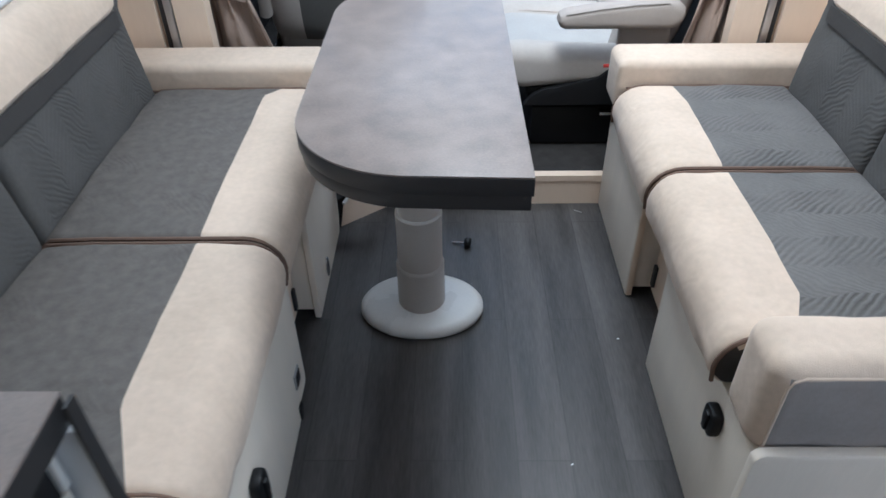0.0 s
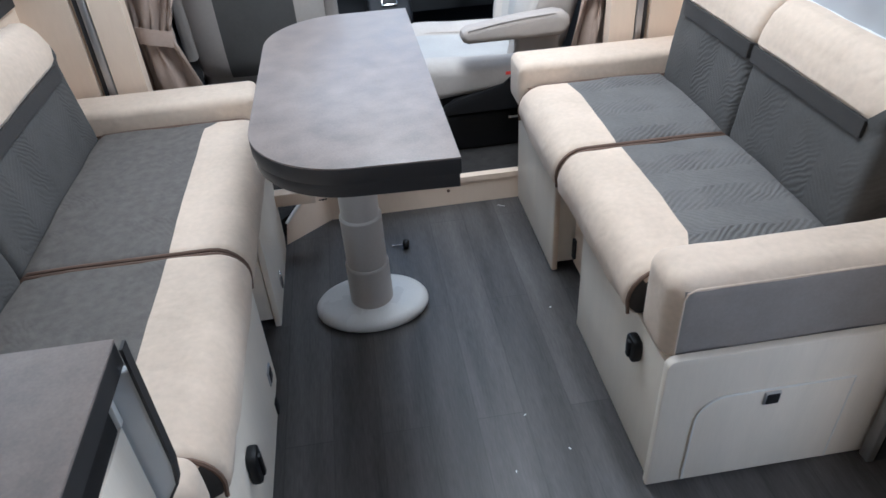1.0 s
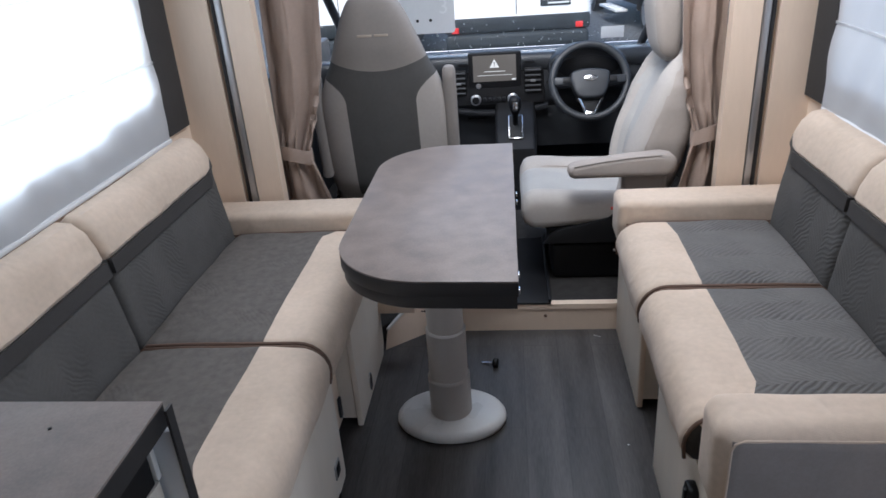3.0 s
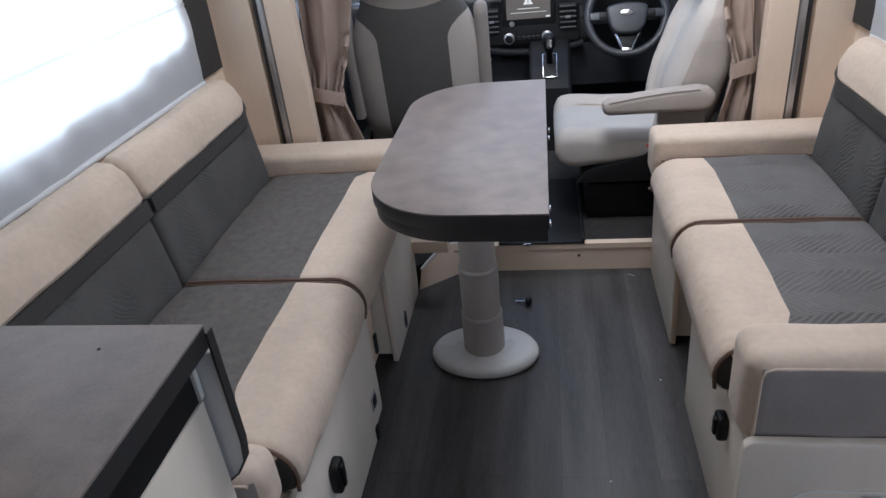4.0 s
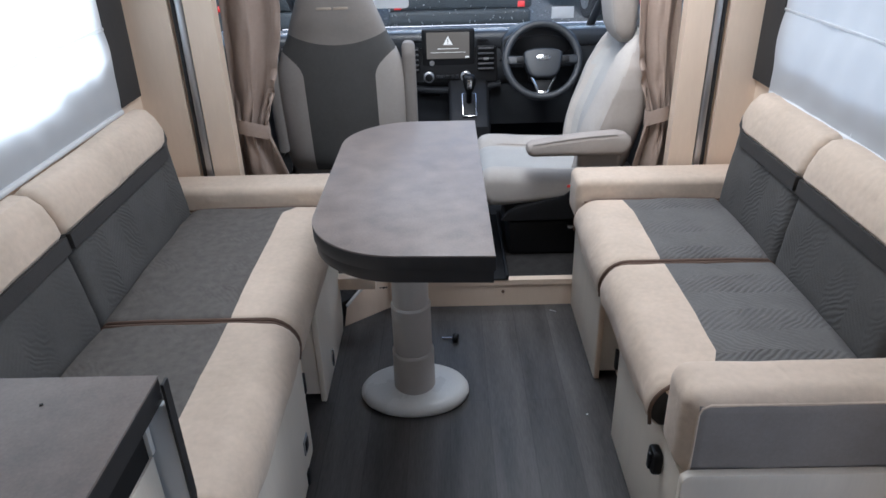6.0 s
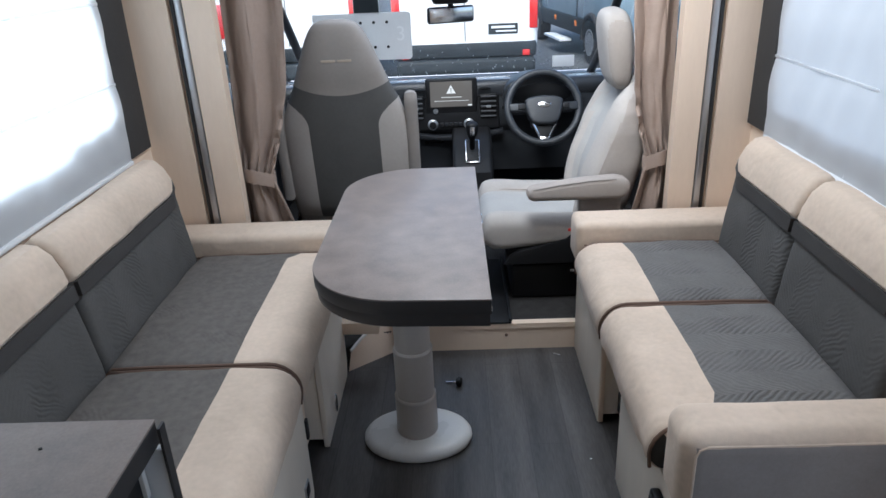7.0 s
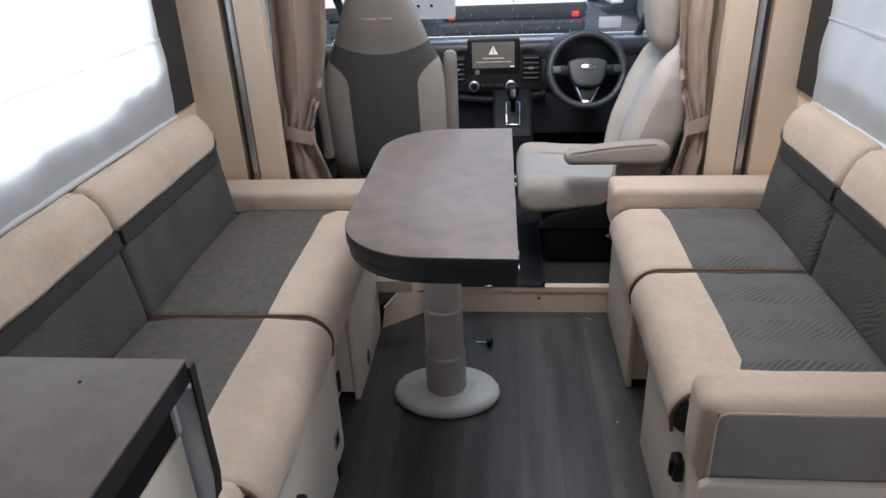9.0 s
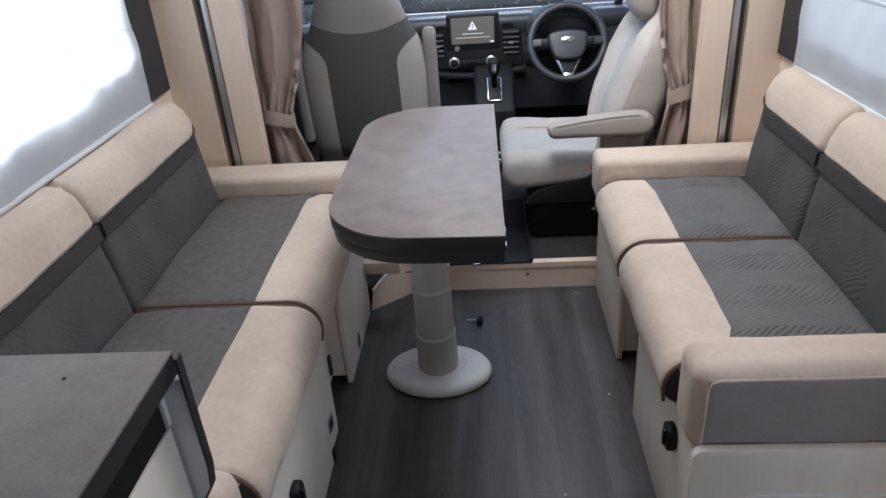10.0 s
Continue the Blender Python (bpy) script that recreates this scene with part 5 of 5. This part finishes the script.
for s in (-1, 1):
    sp = wheel_part("spoke", rbox(min(s * 0.07, s * 0.168), max(s * 0.07, s * 0.168), -0.022, 0.0, -0.006, 0.036, 0.008, 3), LEATHER, "dark side spoke", drop=0.016)
    wheel_part("switch", rbox(min(s * 0.085, s * 0.125), max(s * 0.085, s * 0.125), -0.029, -0.0225, 0.002, 0.03, 0.004), BLACK, "black spoke switches", sp, 0.016)
    wheel_part("lower_spoke", tube([(s * 0.056, -0.022, -0.086), (s * 0.044, -0.018, -0.108), (s * 0.030, -0.010, -0.136), (s * 0.020, -0.004, -0.154)], 0.0075, 8), CHROME, "bright lower spoke")
    wheel_part("stalk", tube([(s * 0.03, 0.05, 0.0), (s * 0.15, 0.045, 0.01), (s * 0.20, 0.04, 0.02)], 0.009, 8), BLACK, "black column stalk")
web = [(-0.058, -0.070), (0.058, -0.070), (0.024, -0.168), (-0.024, -0.168)]
lw = wheel_part("lower_web", prism(web, "y", -0.010, 0.006, 0.004), BLACK, "black web between the lower spokes")
wheel_part("web_plate", prism([(-0.024, -0.148), (0.024, -0.148), (0.019, -0.166), (-0.019, -0.166)], "y", -0.014, -0.0105, 0.001), CHROME, "bright plate at the foot of the spokes", lw)
wheel_part("column", rbox(-0.05, 0.05, 0.02, 0.20, -0.06, 0.04, 0.015), DASH, "dark steering column")

# mirror and hanging card
mi = thing("rear_view_mirror", (0.15, 1.93, 1.11), "black rear-view mirror under the windscreen head", "mirror")
aim = Matrix.Translation((0.149, 1.912, 1.108)) @ Matrix.Rotation(radians(18), 4, "Z")
part("housing", rbox(-0.122, 0.122, -0.010, 0.015, -0.040, 0.040, 0.014, 3, turn=aim), BLACK, mi)
part("mirror_glass", rbox(-0.113, 0.113, -0.0135, -0.0105, -0.033, 0.033, 0.006, turn=aim), CHROME, mi, "mirror glass")
part("stem", tube([(0.15, 1.93, 1.13), (0.15, 1.93, 1.19), (0.15, 1.88, 1.26)], 0.014, 10), BLACK, mi)
part("sensor_pod", rbox(0.06, 0.24, 1.80, 1.92, 1.165, 1.26, 0.02), BLACK, mi, "black sensor housing")

cdm = thing("price_card", (-0.30, 2.0, 0.90), "pale grey hanging card with punched holes and a numeral", "sign")
outl = [(-0.545, 0.905)] + arc(-0.07, 0.92, 0.018, -90, 0, 4) + arc(-0.07, 1.115, 0.018, 0, 90, 4) + [(-0.205, 1.133), (-0.205, 1.30), (-0.335, 1.30), (-0.335, 1.133), (-0.545, 1.133)]
part("board", prism(outl, "y", 1.900, 1.904, 0.001), CARD, cdm, smooth=False)
part("strap", rbox(-0.332, -0.208, 1.895, 1.8995, 1.135, 1.30, 0.001), VAN_BUMPER, cdm, "dark upper flap")
for x, z in ((-0.172, 1.087), (-0.238, 1.087), (-0.304, 1.087), (-0.43, 1.085), (-0.172, 0.967), (-0.238, 0.967), (-0.43, 0.967)):
    part("hole", lathe([(0.0075, 0), (0.0075, 0.002)], 0, 0, 0, 14, pose(x, 1.8995, z, 90)), BLACK, cdm, "punched hole")
writing("numeral", "3", 0.10, pose(-0.105, 1.8985, 1.026, 90), CORD, cdm, 0.0006)
sl = thing("windscreen_sticker", (0.80, 2.22, 0.80), "small pale permit sticker low on the windscreen", "sticker")
part("sheet", rbox(0.70, 0.82, 2.205, 2.208, 0.785, 0.845, 0.001), CARD, sl)


# curtains
def curtain(name, edge_in, edge_out, tie_z, s, label):
    """A gathered curtain tied back. edge_in, edge_out: rows of (z, x) for its edge at the pillar and its free edge; s: the way it spreads."""
    mid = (edge_in[0][1] + edge_out[0][1]) / 2
    c = thing(name, (mid, 0.69, 0.115), label, "curtain", "cab curtains")
    n, k = 120, 90
    verts, faces = [], []
    for j in range(k + 1):
        z = 0.115 + (1.70 - 0.115) * j / k
        xa, xb = np.interp(z, *zip(*edge_in)), np.interp(z, *zip(*edge_out))
        tie = math.exp(-((z - tie_z) / 0.055) ** 2)
        loose = 1 - 0.6 * tie
        for i in range(n + 1):
            u = i / n
            drift = 0.10 * noise.noise(Vector((z * 1.7, 0.3, s))) + 0.05 * noise.noise(Vector((u * 2, z * 5, s)))
            w = u + drift * math.sin(math.pi * u)
            fold = math.sin(w * 2 * math.pi * 1.55 + 0.7) + 0.22 * math.sin(w * 2 * math.pi * 3.2 + 1.8 * noise.noise(Vector((0.2, z * 2.4, s))))
            crease = abs(noise.noise(Vector((u * 5 + z * 2.5, z * 6 - u * 3, 7 + s))))
            pucker = math.exp(-((z - tie_z) / 0.13) ** 2) * 0.010 * math.sin(u * 31 + 3 * noise.noise(Vector((u * 3, z * 3, 1))))
            x = xa + (xb - xa) * u + 0.006 * loose * math.sin(w * 15 + z * 2) * math.sin(math.pi * u)
            ruffle = 0.016 * math.exp(-((z - tie_z - 0.13) / 0.10) ** 2) * max(0.0, (u - 0.72) / 0.28) * math.sin(z * 95 + 4 * noise.noise(Vector((u * 6, z * 7, 2))))
            y = 0.690 + 0.021 * loose * fold + 0.014 * loose * (0.5 - crease) + pucker + ruffle + 0.006 * loose * noise.noise(Vector((u * 7, z * 9, 3 + s)))
            verts.append((float(x), float(y), z))
    for j in range(k):
        for i in range(n):
            a = j * (n + 1) + i
            faces.append((a, a + 1, a + n + 2, a + n + 1))
    cl = part("cloth", (verts, faces), TAUPE, c, "heavy taupe curtain cloth")
    so = cl.modifiers.new("thick", "SOLIDIFY")
    so.thickness = 0.003
    xa, xb = np.interp(tie_z, *zip(*edge_in)), np.interp(tie_z, *zip(*edge_out))
    mx, hw = float(xa + xb) / 2, abs(float(xb - xa)) / 2 + 0.006
    ring = []
    for i in range(40):
        a = 2 * math.pi * i / 40
        ring.append((mx + s * hw * math.cos(a), 0.690 + 0.034 * math.sin(a) + 0.003 * math.sin(5 * a), tie_z - 0.016 * math.cos(a) + 0.003 * math.sin(3 * a)))
    bm = bmesh.new()
    loops = []
    for g, dz in ((1.0, -0.026), (1.03, 0.0), (1.0, 0.026), (0.93, 0.026), (0.93, -0.026)):
        loops.append([bm.verts.new((mx + (x - mx) * g, 0.690 + (y - 0.690) * g, z + dz)) for x, y, z in ring])
    for a, b in zip(loops, loops[1:] + loops[:1]):
        for i in range(40):
            bm.faces.new((a[i], a[(i + 1) % 40], b[(i + 1) % 40], b[i]))
    part("tie_band", bm, TAUPE, c, "taupe tie-back band")
    return c


curtain("curtain", [(0.1, -0.64), (0.70, -0.632), (1.2, -0.615), (1.7, -0.60)], [(0.1, -0.36), (0.5, -0.452), (0.68, -0.512), (0.80, -0.470), (1.0, -0.420), (1.25, -0.398), (1.7, -0.39)], 0.685, 1, "taupe cab curtain gathered and tied back at the pillar")
curtain("curtain", [(0.1, 0.945), (0.70, 0.926), (1.2, 0.912), (1.7, 0.90)], [(0.1, 0.73), (0.5, 0.793), (0.69, 0.836), (0.80, 0.802), (0.95, 0.776), (1.25, 0.757), (1.7, 0.75)], 0.700, -1, "taupe cab curtain gathered and tied back at the pillar")

# ---- outside ----
solo("ground", rbox(-150, 150, -150, 150, -0.76, -0.70), GROUND, "dark wet gravel and tarmac yard", "ground", kind="structure", smooth=False)


def white_van(x0, y0, w, label):
    v = thing("white_van", (x0 + w / 2, y0 + 2.5, -0.70), label, "van", "parked vans")
    g = -0.70
    part("body", rbox(x0, x0 + w, y0, y0 + 5.0, g + 0.72, g + 2.60, 0.10, 4), VAN_WHITE, v, "white bodywork")
    part("bumper_band", rbox(x0 + 0.02, x0 + w - 0.02, y0 - 0.02, y0 + 0.3, g + 0.65, g + 0.86, 0.04), VAN_BUMPER, v, "dark grey band under the doors")
    part("bumper", rbox(x0 + 0.04, x0 + w - 0.04, y0 - 0.09, y0 + 0.3, g + 0.40, g + 0.64, 0.05, 3), VAN_BUMPER, v, "dark step bumper")
    part("door_gap", rbox(x0 + w / 2 - 0.006, x0 + w / 2 + 0.006, y0 - 0.003, y0 + 0.02, g + 0.88, g + 2.4), VAN_BUMPER, v, "gap between rear doors")
    for x in (x0 + 0.01, x0 + w - 0.13):
        part("tail_lamp", rbox(x, x + 0.12, y0 - 0.012, y0 + 0.1, g + 1.02, g + 1.49, 0.02), RED, v, "tall red tail lamp")
    for x in (x0 + 0.12, x0 + w - 0.22):
        part("reflector", rbox(x, x + 0.10, y0 - 0.03, y0 - 0.015, g + 0.66, g + 0.74, 0.01), RED, v, "small red reflector")
    part("sticker", rbox(x0 + w * 0.66, x0 + w * 0.86, y0 - 0.006, y0 + 0.01, g + 0.96, g + 1.10), VAN_BUMPER, v, "dark maker's sticker")
    part("sticker_line", rbox(x0 + w * 0.68, x0 + w * 0.84, y0 - 0.010, y0 - 0.006, g + 1.04, g + 1.07), CARD, v, "pale bar of lettering")
    part("sticker_line", rbox(x0 + w * 0.71, x0 + w * 0.85, y0 - 0.010, y0 - 0.006, g + 0.99, g + 1.01), CARD, v)
    for x in (x0 + 0.12, x0 + w - 0.34):
        part("tyre", lathe([(0.20, 0), (0.33, 0.01), (0.34, 0.11), (0.33, 0.21), (0.20, 0.22)], 0, 0, 0, 30, pose(x, y0 + 0.9, g + 0.34, 90, 0, 90)), RUBBER, v, "black tyre")
    part("under_tray", rbox(x0 + 0.15, x0 + w - 0.15, y0 + 0.3, y0 + 4.8, g + 0.25, g + 0.6), RUBBER, v, "dark underside")
    return v


white_van(-0.72, 8.4, 2.05, "white panel van with dark bumper, parked with its back doors facing")
white_van(-3.25, 8.6, 2.05, "white panel van with dark bumper, parked with its back doors facing")


def pickup(at, turn):
    x0, y0 = 0.0, 0.0
    m = Matrix.Translation(at) @ Matrix.Rotation(radians(turn), 4, "Z")
    v = thing("pickup_truck", (at[0], at[1], -0.70), "slate blue pickup parked on the gravel", "pickup")
    g = -0.70

    def put(name, bm, material, under, label=""):
        bm.transform(m)
        return part(name, bm, material, under, label)

    put("bed", rbox(x0, x0 + 1.85, y0, y0 + 2.0, g + 0.62, g + 1.25, 0.08, 3), VAN_BLUE, v, "slate blue load bed")
    cabp = [(y0 + 2.02, g + 0.55), (y0 + 2.02, g + 1.25), (y0 + 2.35, g + 1.80), (y0 + 3.6, g + 1.80), (y0 + 4.2, g + 1.2), (y0 + 5.7, g + 1.1), (y0 + 5.7, g + 0.55)]
    put("cabin", prism(cabp, "x", x0 + 0.02, x0 + 1.83, 0.05, 3), VAN_BLUE, v, "slate blue cabin and bonnet")
    put("bumper", rbox(x0 + 0.05, x0 + 1.8, y0 - 0.16, y0 + 0.1, g + 0.45, g + 0.62, 0.03), ALU, v, "bright rear bumper")
    put("step_plate", rbox(x0 - 0.20, x0 + 0.05, y0 + 2.4, y0 + 3.6, g + 0.26, g + 0.31, 0.01), CORD, v, "pale side step")
    put("side_cladding", rbox(x0 - 0.035, x0 + 0.10, y0 + 0.02, y0 + 5.6, g + 0.46, g + 0.76, 0.02), VAN_BUMPER, v, "dark plastic lower side")
    for y in (y0 + 1.85, y0 + 3.25):
        put("side_lamp", rbox(x0 - 0.05, x0 - 0.02, y, y + 0.12, g + 0.60, g + 0.70, 0.01), ORANGE, v, "orange side marker")
    put("side_window", prism([(y0 + 2.45, g + 1.27), (y0 + 2.62, g + 1.68), (y0 + 3.5, g + 1.68), (y0 + 3.95, g + 1.27)], "x", x0 + 0.005, x0 + 0.03, 0.004), BLACK, v, "dark side window")
    put("door_gap", rbox(x0 + 0.008, x0 + 0.03, y0 + 2.0, y0 + 2.02, g + 0.76, g + 1.22), VAN_BUMPER, v, "dark gap behind the door")
    for y in (y0 + 1.05, y0 + 4.95):
        t = put("tyre", lathe([(0.23, 0), (0.38, 0.01), (0.39, 0.13), (0.38, 0.25), (0.23, 0.26)], 0, 0, 0, 36, pose(x0 - 0.03, y, g + 0.39, 90, 0, 90)), RUBBER, v, "black off-road tyre")
        put("rim", lathe([(0.02, -0.005), (0.10, -0.012), (0.19, -0.004), (0.235, -0.012), (0.235, 0.272), (0.19, 0.264), (0.10, 0.272), (0.02, 0.265)], 0, 0, 0, 30, pose(x0 - 0.03, y, g + 0.39, 90, 0, 90)), ALU, t, "grey alloy wheel")
        put("arch", tube([(x0 - 0.01, y + 0.47 * math.cos(radians(a)), g + 0.39 + 0.47 * math.sin(radians(a))) for a in range(0, 181, 12)], 0.05, 8), RUBBER, v, "dark wheel arch")
    return v


pickup((2.79, 10.42, 0), 8)
